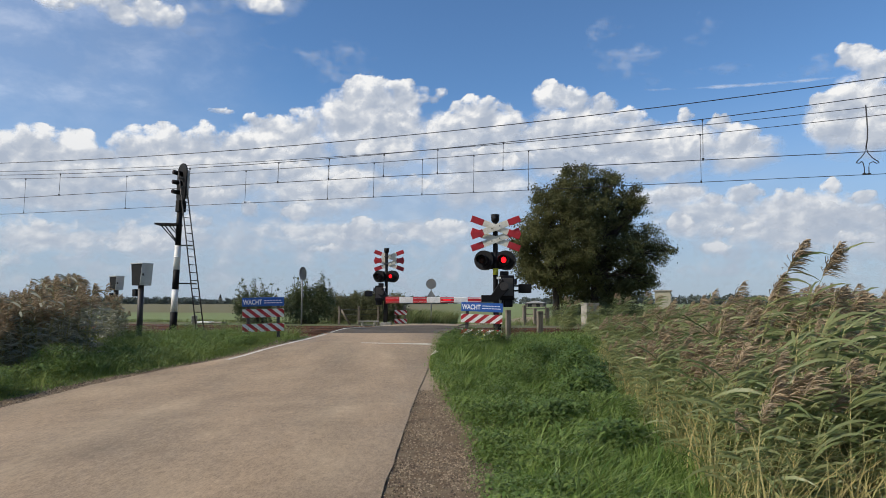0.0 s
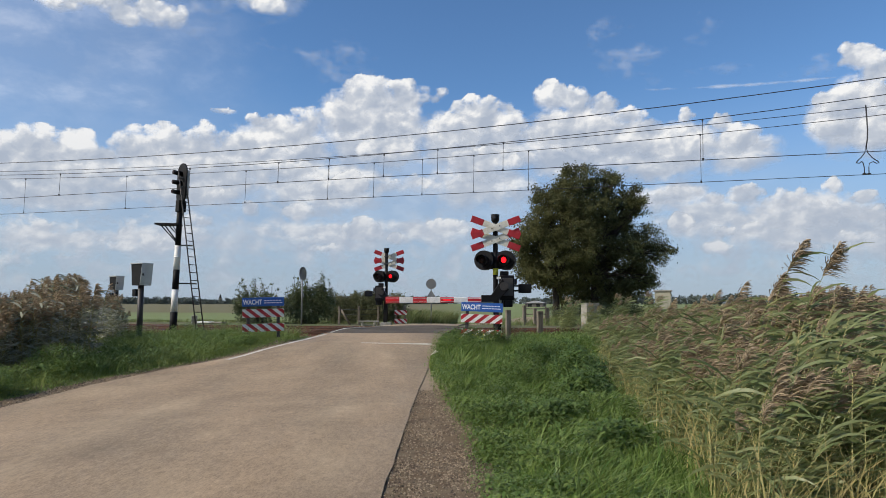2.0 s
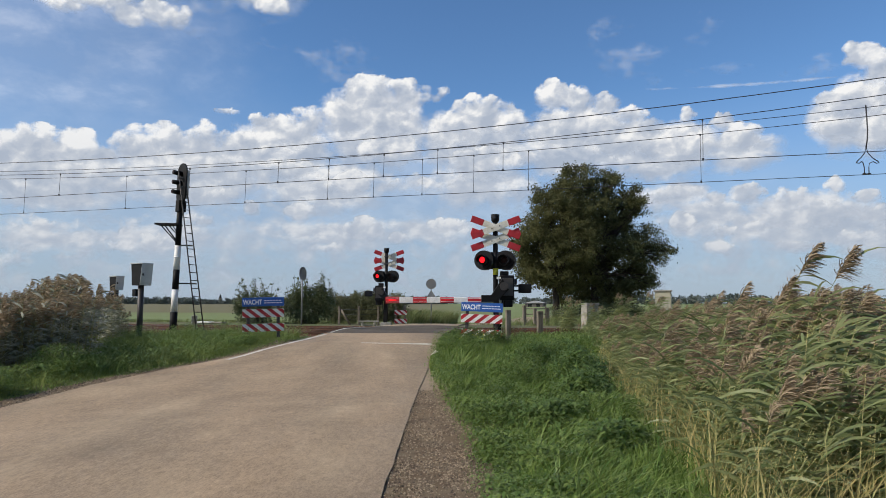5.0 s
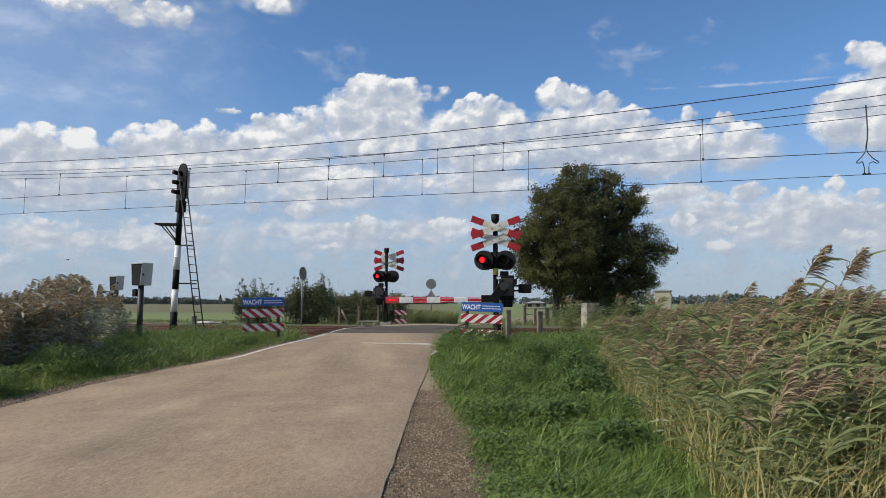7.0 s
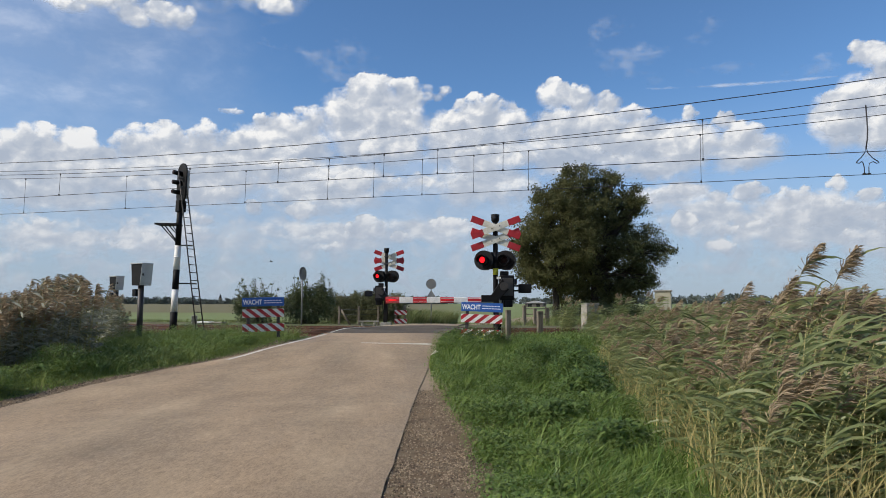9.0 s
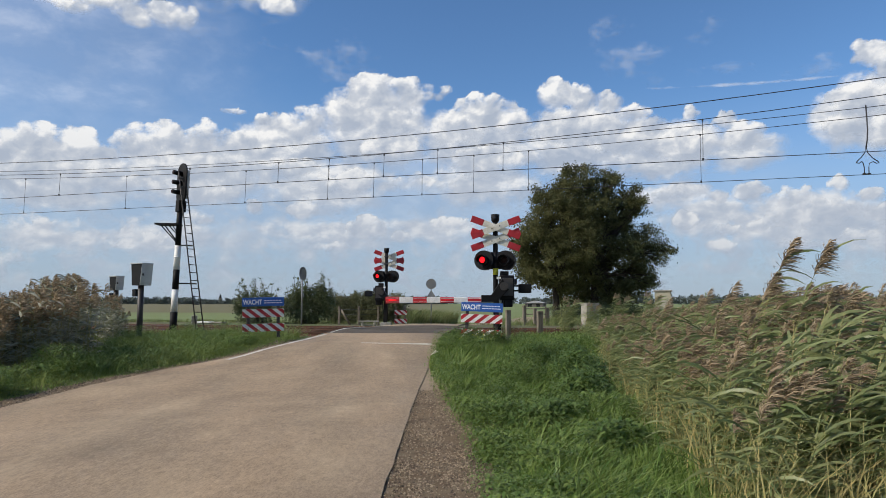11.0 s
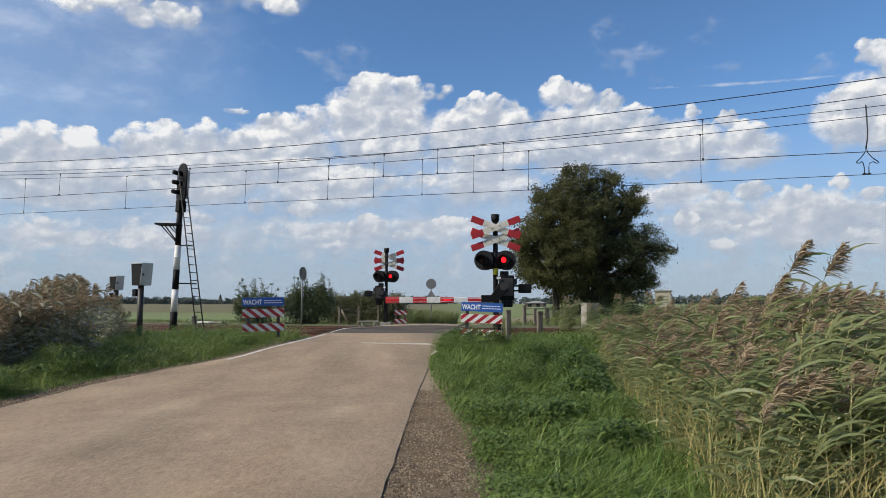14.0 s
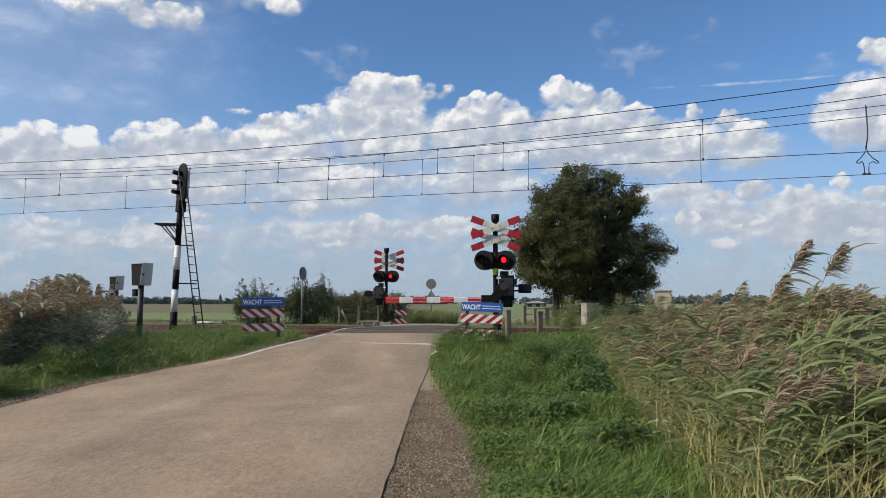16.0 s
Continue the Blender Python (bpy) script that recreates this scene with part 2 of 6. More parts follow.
M_GREYBOX = mat("light_grey_cabinet", (0.50, 0.51, 0.50), (0.42, 0.43, 0.42), 3, 0.55, bump=0.04, dirt=(0.25, 0.25, 0.22), dirt_scale=5, dirt_amount=0.35)
M_DARKBOX = mat("dark_grey_panel", (0.022, 0.023, 0.025), (0.016, 0.017, 0.018), 4, 0.9, spec=0.1)
M_CONCRETE = mat("weathered_concrete", (0.36, 0.335, 0.29), (0.24, 0.22, 0.18), 4, 0.9, bump=0.4, fine=40, dirt=(0.12, 0.12, 0.08), dirt_scale=5, dirt_amount=0.6)
M_WOOD = mat("grey_wood", (0.20, 0.17, 0.13), (0.11, 0.09, 0.068), 5, 0.9, bump=0.4, fine=30, stretch=(3, 3, 0.4))
M_RUST = mat("rusty_rail", (0.16, 0.075, 0.045), (0.09, 0.045, 0.03), 5, 0.75, metal=0.2, bump=0.2)
M_RAILTOP = mat("polished_rail_head", (0.55, 0.54, 0.52), (0.4, 0.38, 0.36), 3, 0.25, metal=0.9, bump=0)
M_SIGNBACK = mat("grey_sign_back", (0.24, 0.245, 0.24), (0.18, 0.185, 0.18), 4, 0.5, metal=0.3)
M_WIRE = mat("wire", (0.05, 0.05, 0.055), (0.035, 0.035, 0.04), 1, 0.5, metal=0.4, bump=0)
M_SHED = mat("beige_shed_wall", (0.38, 0.355, 0.265), (0.32, 0.30, 0.22), 1, 0.8)
M_ROOF = mat("pale_roof", (0.42, 0.42, 0.42), (0.34, 0.34, 0.34), 0.2, 0.6)
M_BRICKFAR = mat("dark_barn_wall", (0.16, 0.14, 0.13), (0.12, 0.10, 0.09), 0.3, 0.9)
M_BIRD = mat("dark_feathers", (0.05, 0.045, 0.045), (0.08, 0.07, 0.07), 20, 0.8)


def lamp_red():
    m = bpy.data.materials.new("lit_red_lamp")
    m.use_nodes = True
    b = m.node_tree.nodes["Principled BSDF"]
    b.inputs["Base Color"].default_value = (0.45, 0.006, 0.008, 1)
    b.inputs["Emission Color"].default_value = (1.0, 0.008, 0.014, 1)
    b.inputs["Emission Strength"].default_value = 2.2
    return m


M_LAMP = lamp_red()
M_LENS = mat("unlit_red_lens", (0.020, 0.004, 0.004), (0.012, 0.003, 0.003), 8, 0.35, bump=0, spec=0.2)


def ground_material():
    """Soil and turf near by, pasture and stubble bands in the far fields."""
    m = mat("soil_and_turf", (0.075, 0.10, 0.03), (0.12, 0.095, 0.055), 0.8, 0.95, bump=0.5, fine=25, fine_amount=0.35)
    nt = m.node_tree
    n, l = nt.nodes, nt.links
    bs = n["Principled BSDF"]
    near = bs.inputs["Base Color"].links[0].from_socket
    co = n.new("ShaderNodeTexCoord")
    mp = n.new("ShaderNodeMapping")
    mp.inputs["Scale"].default_value = (0.05, 0.12, 1)
    l.new(co.outputs["Object"], mp.inputs[0])
    nz = n.new("ShaderNodeTexNoise")
    nz.inputs["Scale"].default_value, nz.inputs["Detail"].default_value = 1.0, 8
    l.new(mp.outputs[0], nz.inputs[0])
    cols = []
    for a, b in (((0.12, 0.165, 0.05), (0.18, 0.21, 0.075)), ((0.10, 0.098, 0.042), (0.17, 0.145, 0.07))):
        c = n.new("ShaderNodeMix")
        c.data_type = "RGBA"
        c.inputs[6].default_value, c.inputs[7].default_value = (*a, 1), (*b, 1)
        l.new(nz.outputs[0], c.inputs[0])
        cols.append(c.outputs[2])
    se = n.new("ShaderNodeSeparateXYZ")
    l.new(co.outputs["Object"], se.inputs[0])
    edge = _math(nt, "MULTIPLY_ADD", nz.outputs[0], 40.0, se.outputs[1])
    far_part = n.new("ShaderNodeMapRange")
    far_part.inputs[1].default_value, far_part.inputs[2].default_value = 112, 126
    l.new(edge, far_part.inputs[0])
    west = n.new("ShaderNodeMapRange")
    west.inputs[1].default_value, west.inputs[2].default_value = 12, -8
    l.new(se.outputs[0], west.inputs[0])
    cr = n.new("ShaderNodeMix")
    cr.data_type = "RGBA"
    l.new(_math(nt, "MULTIPLY", far_part.outputs[0], west.outputs[0]), cr.inputs[0])
    l.new(cols[0], cr.inputs[6])
    l.new(cols[1], cr.inputs[7])
    sep = n.new("ShaderNodeSeparateXYZ")
    l.new(co.outputs["Object"], sep.inputs[0])
    rg = n.new("ShaderNodeMapRange")
    rg.inputs[1].default_value, rg.inputs[2].default_value = 34, 50
    l.new(sep.outputs[1], rg.inputs[0])
    mx = n.new("ShaderNodeMix")
    mx.data_type = "RGBA"
    l.new(rg.outputs[0], mx.inputs[0])
    l.new(near, mx.inputs[6])
    l.new(cr.outputs[2], mx.inputs[7])
    l.new(mx.outputs[2], bs.inputs["Base Color"])
    return m


M_GROUND = ground_material()

# ---------------------------------------------------------------- the lie of the land
NEAR_Y, FAR_Y, SKEW = 22.58, 26.63, -0.2735          # track centre lines: y = Y + SKEW x
RAIL_Z = 0.50
ALONG = Vector((1, SKEW, 0)).normalized()
TRACK_TURN = math.degrees(math.atan(SKEW))


def land(x, y):
    """Height of the ground."""
    x, y = np.asarray(x, float), np.asarray(y, float)
    across = (y - SKEW * x - (NEAR_Y + FAR_Y) / 2) * ALONG.x
    z = 0.47 * smooth(9, 21, y) - 0.42 * smooth(6.0, 15.0, across) - 0.25 * smooth(5.2, 4.2, np.abs(across)) * (smooth(-4.0, -4.8, x) + smooth(0.9, 1.7, x))
    z = z - 0.45 * smooth(2.3, 3.4, x) * (1 - smooth(9, 19, y)) - 0.25 * smooth(-7.0, -9.0, x) * (1 - smooth(12, 20, y))
    z = z + 0.07 * np.sin(2.3 * x + 0.8 * y) * np.sin(1.5 * y - 0.9 * x + 0.6) * smooth(0.5, 0.9, x) * smooth(3.5, 2.6, x) * (1 - smooth(14, 17, y)) * smooth(2.5, 4, y)
    z = z + 0.035 * np.sin(x * 0.9 + 1.3) * np.sin(y * 0.7) * (1 - smooth(40, 90, y))
    return z


def ground_sheet():
    xs = np.concatenate([-np.geomspace(4500, 32, 26), np.arange(-30, 30.01, 0.5), np.geomspace(32, 4500, 26)])
    ys = np.concatenate([-np.geomspace(4500, 12, 18), np.arange(-10, 60.01, 0.5), np.geomspace(62, 4500, 40)])
    gx, gy = np.meshgrid(xs, ys)
    v = np.stack([gx, gy, land(gx, gy)], -1).reshape(-1, 3)
    w = len(xs)
    a = (np.arange(len(ys) - 1)[:, None] * w + np.arange(w - 1)[None]).ravel()
    me = array_mesh("ground", v, np.stack([a, a + 1, a + w + 1, a + w], 1))
    me.polygons.foreach_set("use_smooth", [True] * len(me.polygons))
    return tagged(part("ground", me, M_GROUND), "flat grassy polder land with pasture fields to the horizon", "ground", kind="structure")


ground_sheet()

ROAD_LEFT = [(-7.6, -40), (-6.6, 5), (-6.2, 9.3), (-6.1, 10.6), (-6.05, 11.2), (-5.6, 13.4), (-4.75, 15.3), (-4.3, 17.5), (-4.1, 19), (-3.95, 22.4), (-3.85, 25), (-3.5, 28.3), (-2.5, 30.6), (-0.9, 36), (2.4, 46), (7.5, 64), (19, 90), (60, 140)]
ROAD_RIGHT = [(-0.6, -40), (-0.48, 5), (-0.45, 8.7), (-0.42, 10.25), (-0.40, 10.8), (-0.36, 11.7), (-0.28, 14.2), (-0.2, 16.4), (-0.1, 18.5), (0.0, 21.0), (0.2, 24), (0.5, 27.5), (0.9, 30.4), (2.2, 35), (5.2, 44.5), (10.6, 62), (22.5, 86), (63, 135)]


def lift(x, y):
    return land(x, y) + 0.03


def strip(name, left, right, material, up, cols=10, step=0.4, crown=0.03, ragged=0.0):
    """A paved strip between two edge lines, laid over the land."""
    ls, rs = np.array(left, float), np.array(right, float)
    t = np.arange(len(ls))
    seg = np.maximum(np.linalg.norm(np.diff(ls, axis=0), axis=1), 0.1)
    tt = np.concatenate([np.linspace(i, i + 1, max(2, int(min(s, 12) / step)), endpoint=False) for i, s in enumerate(seg)] + [[len(ls) - 1]])
    L = np.stack([np.interp(tt, t, ls[:, k]) for k in (0, 1)], 1)
    R = np.stack([np.interp(tt, t, rs[:, k]) for k in (0, 1)], 1)
    if ragged:
        for edge, s in ((L, 3.7), (R, 9.1)):
            edge[:, 0] += ragged * np.array([noise.noise((y * 1.7, s, 0)) + 0.6 * noise.noise((y * 6.1, s, 2)) for y in edge[:, 1]])
    u = np.linspace(0, 1, cols + 1)[None, :, None]
    p = L[:, None] * (1 - u) + R[:, None] * u
    z = lift(p[..., 0], p[..., 1]) + up + crown * (1 - (2 * u[..., 0] - 1) ** 2)
    v = np.concatenate([p, z[..., None]], 2).reshape(-1, 3)
    w = cols + 1
    a = (np.arange(len(tt) - 1)[:, None] * w + np.arange(cols)[None]).ravel()
    q = np.stack([a, a + 1, a + w + 1, a + w], 1)
    # the edges turn down into the ground
    rim = np.concatenate([np.arange(len(tt)) * w, np.arange(len(tt)) * w + cols])
    low = v[rim] - np.array([0, 0, 0.12])
    n0, k = len(v), len(tt)
    i = np.arange(k - 1)
    m0 = n0 + 2 * k
    q2 = np.stack([m0 + i, m0 + i + 1, n0 + i + 1, n0 + i], 1)
    q3 = np.stack([m0 + k + i, n0 + k + i, n0 + k + i + 1, m0 + k + i + 1], 1)
    me = array_mesh(name, np.concatenate([v, low, v[rim]]), q, q2, q3)
    me.polygons.foreach_set("use_smooth", [True] * len(me.polygons))
    return part(name, me, material)


tagged(strip("road", ROAD_LEFT, ROAD_RIGHT, M_ROAD, 0.0, step=0.15, ragged=0.012), "worn tan-grey asphalt country road rising to the crossing", "road", kind="structure")

# crossing deck, a darker slab along the skew of the tracks
tagged(strip("crossing_deck", [(-3.95, 22.05), (-3.9, 24), (-3.7, 26.5), (-3.2, 29.0)], [(-0.05, 20.95), (0.15, 23), (0.4, 25.6), (0.62, 28.0)], M_DECK, 0.006), "dark asphalt deck between the rails of the level crossing", "crossing deck", kind="structure")


def painted_line(points, width, label, up=0.010):
    p = np.array(points, float)
    d = np.gradient(p, axis=0)
    nrm = np.stack([-d[:, 1], d[:, 0]], 1) / np.linalg.norm(d, axis=1)[:, None] * width / 2
    ob = strip("road_marking", p + nrm, p - nrm, M_PAINT, up, cols=2, crown=0.0)
    return tagged(ob, label, "road marking", kind="structure")


painted_line([(-4.80, 14.6), (-4.62, 15.2), (-4.2, 17.5), (-3.98, 19), (-3.84, 21.4)], 0.09, "worn white edge line beside the verge")
painted_line([(-3.78, 22.2), (-3.74, 25), (-3.35, 28.3), (-2.45, 30.4)], 0.13, "white edge line across the crossing")
painted_line([(-2.2, 17.55), (-1.2, 17.5), (-0.3, 17.45)], 0.09, "thin white stop line on half the road", 0.034)
tagged(strip("dusty_apron", [(-0.47, 10.6), (-0.42, 12.0), (-0.34, 14.2), (-0.25, 16.4)], [(0.12, 10.75), (0.06, 12.0), (-0.05, 14.2), (0.0, 16.4)], M_ROAD, -0.014, cols=6, step=0.1, crown=0.004, ragged=0.05), "dusty tan skirt where the road edge widens", "road", kind="structure")
painted_line([(-0.22, 15.6), (-0.16, 16.4)], 0.12, "short worn white dash at the road edge")


# ---------------------------------------------------------------- the railway
def rail_profile():
    return [(-0.07, 0), (0.07, 0), (0.07, 0.012), (0.012, 0.03), (0.012, 0.11), (0.036, 0.12), (0.036, 0.155), (-0.036, 0.155), (-0.036, 0.12), (-0.012, 0.11), (-0.012, 0.03), (-0.07, 0.012)]


def sleeper_mesh():
    bm = prism([(-0.13, 0), (0.13, 0), (0.11, 0.14), (-0.11, 0.14)], 2.5, bevel=0.012)
    me = bpy.data.meshes.new("sleeper")
    bm.to_mesh(me)
    bm.free()
    me.materials.append(M_CONCRETE)
    return me


SLEEPER = sleeper_mesh()


def railway_track(y0):
    t = thing("railway_track", pose(0, y0, RAIL_Z - 0.155, 0, 0, TRACK_TURN), "rusty rails on concrete sleepers in brown ballast", "railway track", "tracks of the line", kind="structure")
    for side in (-1, 1):
        r = moved(prism(rail_profile(), 160), pose(0, side * 0.755, 0, 0, 0, 90))
        rail = part("rail", r, M_RUST, t)
        part("rail_head", box((160, 0.055, 0.004), pose(0, side * 0.755, 0.157)), M_RAILTOP, rail, "shiny worn running surface")
    for i in range(-70, 71):
        x = i * 0.62
        if -4.6 < x < 1.2:
            continue
        s = part("sleeper", SLEEPER, None, t)
        s.matrix_basis = pose(x, 0, -0.135, 0, 0, 0)
    return t


railway_track(NEAR_Y)
railway_track(FAR_Y)


def stones(name, centres, size, material, label, category):
    """Many small broken stones in one mesh."""
    rng = np.random.default_rng(5)
    n = len(centres)
    base = np.array([(1, 0, 0), (0, 1, 0), (-1, 0, 0), (0, -1, 0), (0, 0, 0.8), (0, 0, -0.6)], float)
    v = base[None] * rng.uniform(0.55, 1.2, (n, 6, 3)) * (size * rng.uniform(0.5, 1.4, (n, 1, 1)))
    v += rng.normal(0, size * 0.16, (n, 6, 3))
    a = rng.uniform(0, math.tau, n)
    c, s = np.cos(a)[:, None], np.sin(a)[:, None]
    v = np.stack([v[..., 0] * c - v[..., 1] * s, v[..., 0] * s + v[..., 1] * c, v[..., 2]], 2) + centres[:, None]
    f = np.array([(0, 1, 4), (1, 2, 4), (2, 3, 4), (3, 0, 4), (1, 0, 5), (2, 1, 5), (3, 2, 5), (0, 3, 5)])
    me = array_mesh(name, v.reshape(-1, 3), (np.arange(n)[:, None, None] * 6 + f[None]).reshape(-1, 3))
    return tagged(part(name, me, material), label, category, kind="stuff")


def ballast():
    rng = np.random.default_rng(8)
    prof = [(-4.6, -0.14), (-3.6, 0.14), (-2.0, 0.19), (2.0, 0.19), (3.6, 0.14), (4.6, -0.14)]
    xs = np.arange(-80, 80.1, 2.0)
    mid = (NEAR_Y + FAR_Y) / 2
    v = []
    for x in xs:
        for d, z in prof:
            v.append((x - d * ALONG.y, mid + SKEW * x + d * ALONG.x, z + 0.14))
    a = (np.arange(len(xs) - 1)[:, None] * 6 + np.arange(5)[None]).ravel()
    tagged(part("ballast_bed", array_mesh("ballast_bed", v, np.stack([a, a + 6, a + 7, a + 1], 1)), M_GRAVEL), "brown stone ballast bed under both tracks", "ballast", kind="structure")
    n = 9000
    x, d = rng.uniform(-26, 22, n), rng.uniform(-4.4, 4.4, n)
    keep = (x < -4.3) | (x > 1.2)
    x, d = x[keep], d[keep]
    z = np.interp(d, [p[0] for p in prof], [p[1] for p in prof]) + 0.15
    stones("ballast_stones", np.stack([x - d * ALONG.y, mid + SKEW * x + d * ALONG.x, z], 1), 0.05, M_BALLAST, "loose brown ballast stones along the tracks", "ballast")


ballast()


def wire(name, y0, coeffs, radius, label, x0=-60, x1=45):
    """An overhead wire whose height is a shallow curve along the track."""
    pts = [(x, y0 + SKEW * x, coeffs[0] * x * x + coeffs[1] * x + coeffs[2]) for x in np.arange(x0, x1, 2.5)]
    return tagged(part(name, tube(pts, radius, 6), M_WIRE), label, "overhead wire", "wires of the overhead line")


NEAR_MESS, FAR_MESS = (0.00193, 0.03242, 6.945), (0.00131, 0.01672, 7.537)
NEAR_CONT, FAR_CONT = (-0.00019, -0.00073, 6.05), (-0.00001, -0.00003, 6.01)
near_contact = wire("contact_wire", NEAR_Y, NEAR_CONT, 0.012, "taut dark contact wire over the near track")
far_contact = wire("contact_wire", FAR_Y, FAR_CONT, 0.012, "taut dark contact wire over the far track")
wire("messenger_wire", NEAR_Y, NEAR_MESS, 0.012, "sagging messenger wire carrying the near contact wire")
wire("messenger_wire", FAR_Y, FAR_MESS, 0.012, "sagging messenger wire carrying the far contact wire")
wire("feeder_wire", FAR_Y, (0.00126, 0.01492, 7.908), 0.012, "plain feeder wire above the far track")
wire("feeder_wire", NEAR_Y, (0.00162, 0.03054, 7.552), 0.014, "thick feeder wire above all the others")


def dropper(x, y0, low, high):
    f = lambda c: c[0] * x * x + c[1] * x + c[2]
    y = y0 + SKEW * x
    t = thing("dropper_wire", pose(x, y, f(low)), "thin vertical dropper with small clamps", "dropper", "droppers of the overhead line")
    h = f(high) - f(low)
    part("strand", tube([(0, 0, 0), (0.02, 0, h)], 0.009, 5), M_WIRE, t)
    part("clamp", box((0.05, 0.04, 0.08), pose(0, 0, 0.02), 0.008), M_WIRE, t)
    part("clamp", box((0.05, 0.04, 0.08), pose(0.02, 0, h - 0.02), 0.008), M_WIRE, t)


for x in (-28, -22, -16.12, -10.01, -6.25, -4.23, -2.15, -0.2, 2.06, 8.26, 14.5, 20):
    dropper(x, NEAR_Y, NEAR_CONT, NEAR_MESS)
for x in (-33, -27, -21.08, -15.19, -8.95, -5.03, -2.97, -0.88, 1.25, 3.42, 9.65, 21):
    dropper(x, FAR_Y, FAR_CONT, FAR_MESS)


def jumper():
    x = 14.95
    t = thing("jumper_cable", pose(x, FAR_Y + SKEW * x, 6.01), "dark looped jumper cable joining feeder and contact wires", "cable")
    part("stem", tube([(0.04, 0, 2.5), (0.05, 0, 2.2), (0.06, 0, 1.6), (0.03, 0, 1.25), (-0.03, 0, 0.95)], 0.022, 6), M_WIRE, t)
    for s in (-1, 1):
        pts = [(-0.03, 0, 1.0), (-0.03 + s * 0.05, 0, 0.78), (s * 0.2 - 0.03, 0, 0.6), (s * 0.38, 0, 0.46), (s * 0.40, 0, 0.42), (s * 0.30, 0, 0.40), (s * 0.2, 0, 0.46), (s * 0.11 - 0.05, 0, 0.40), (s * 0.08 - 0.05, 0, 0.25), (s * 0.08 - 0.05, 0, 0.0)]
        part("loop", tube(pts, 0.016, 6), M_WIRE, t)
        part("clamp", box((0.12, 0.05, 0.06), pose(s * 0.08 - 0.05, 0, 0.02), 0.01), M_WIRE, t)


jumper()


# ---------------------------------------------------------------- the crossing's signals
def cross_board(length, width, turn, parent, z, y, x=0.0):
    """One arm of a warning cross: a white board with red ends."""
    m = pose(x, y, z, 0, turn, 0)
    arm = part("cross_arm", box((length, 0.02, width), m, 0.006), M_CREAM, parent, "cream board of the warning cross")
    for s in (-1, 1):
        part("red_end", box((0.37, 0.024, width + 0.004), m @ pose(s * (length / 2 - 0.185 + 0.002), 0, 0), 0.006), M_RED, arm, "dark red reflective end")
        part("bolt", moved(disc(0.018, 0.05, 8), m @ pose(s * 0.12, 0, 0)), M_DKSTEEL, arm)
    return arm


def lamp_head(parent, x, z, yaw, flashers):
    """Round backboard, tubular hood and a turning red lens."""
    m = pose(x, -0.16, z, 0, 0, yaw)
    back = part("lamp_backboard", moved(disc(0.285, 0.22), m @ pose(0, 0.12, 0)), M_BLACK, parent, "round black lamp backboard")
    n = 20
    ring = [(0.155 * math.cos(math.tau * i / n), 0.155 * math.sin(math.tau * i / n)) for i in range(n)]
    bm = bmesh.new()
    outer = []
    for r, y in ((0.155, 0.0), (0.155, -0.30), (0.145, -0.30), (0.145, 0.0)):
        outer.append([bm.verts.new((r * math.cos(math.tau * i / n), y * (1.0 if math.sin(math.tau * i / n) > -0.3 else 0.55), r * math.sin(math.tau * i / n))) for i in range(n)])
    for a, b in zip(outer, outer[1:]):
        for i in range(n):
            bm.faces.new((a[i], a[(i + 1) % n], b[(i + 1) % n], b[i]))
    bmesh.ops.recalc_face_normals(bm, faces=bm.faces)
    part("hood", moved(bm, m), M_BLACK, back, "black tubular hood")
    part("lamp_body", box((0.3, 0.16, 0.3), m @ pose(0, 0.29, 0), 0.03), M_BLACK, back)
    mask = bmesh.new()      # black plate added round the lens, inside the hood, to block its red bounce
    rings = [[mask.verts.new((r * math.cos(math.tau * i / n), -0.13, r * math.sin(math.tau * i / n))) for i in range(n)] for r in (0.148, 0.092)]
    for i in range(n):
        mask.faces.new((rings[0][i], rings[0][(i + 1) % n], rings[1][(i + 1) % n], rings[1][i]))
    part("lens_mask", moved(mask, m), M_BLACK, back)
    lens = bmesh.new()
    bmesh.ops.create_uvsphere(lens, u_segments=18, v_segments=10, radius=0.088)
    lens.transform(Matrix.Diagonal((1, 0.35, 1, 1)))
    me = bpy.data.meshes.new("lens")
    lens.to_mesh(me)
    lens.free()
    me.materials.append(M_LAMP)
    me.materials.append(M_LENS)
    for p in me.polygons:
        p.material_index = 0 if p.center.y < -0.011 else 1
        p.use_smooth = True
    ob = part("lens", me, None, parent, "red lens that flashes")
    ob.matrix_basis = m @ pose(0, -0.13, 0)
    flashers.append((ob, m @ pose(0, -0.13, 0)))


def rounded_backplate(parent, z):
    part("lamp_bracket", box((0.75, 0.06, 0.06), pose(0, -0.06, z), 0.01), M_BLACK, parent)
    part("lamp_shield", box((0.62, 0.03, 0.50), pose(-0.05, 0.03, z), 0.01), M_BLACK, parent)


FLASH_LEFT, FLASH_RIGHT = [], []


def boom_lamp(parent, x, y, z, flashers):
    """A slim lamp on the boom, lit on one face; it rolls about its length."""
    bm = box((0.026, 0.018, 0.22), None, 0.006)
    me = bpy.data.meshes.new("boom_lamp")
    bm.to_mesh(me)
    bm.free()
    me.materials.append(M_LAMP)
    me.materials.append(M_BOOMRED)
    for p in me.polygons:
        p.material_index = 0 if p.normal.y < -0.5 else 1
    ob = part("boom_lamp", me, None, parent, "slim red lamp on the boom")
    home = pose(x, y, z, 0, 90, 0)
    ob.matrix_basis = home
    flashers.append((ob, home))


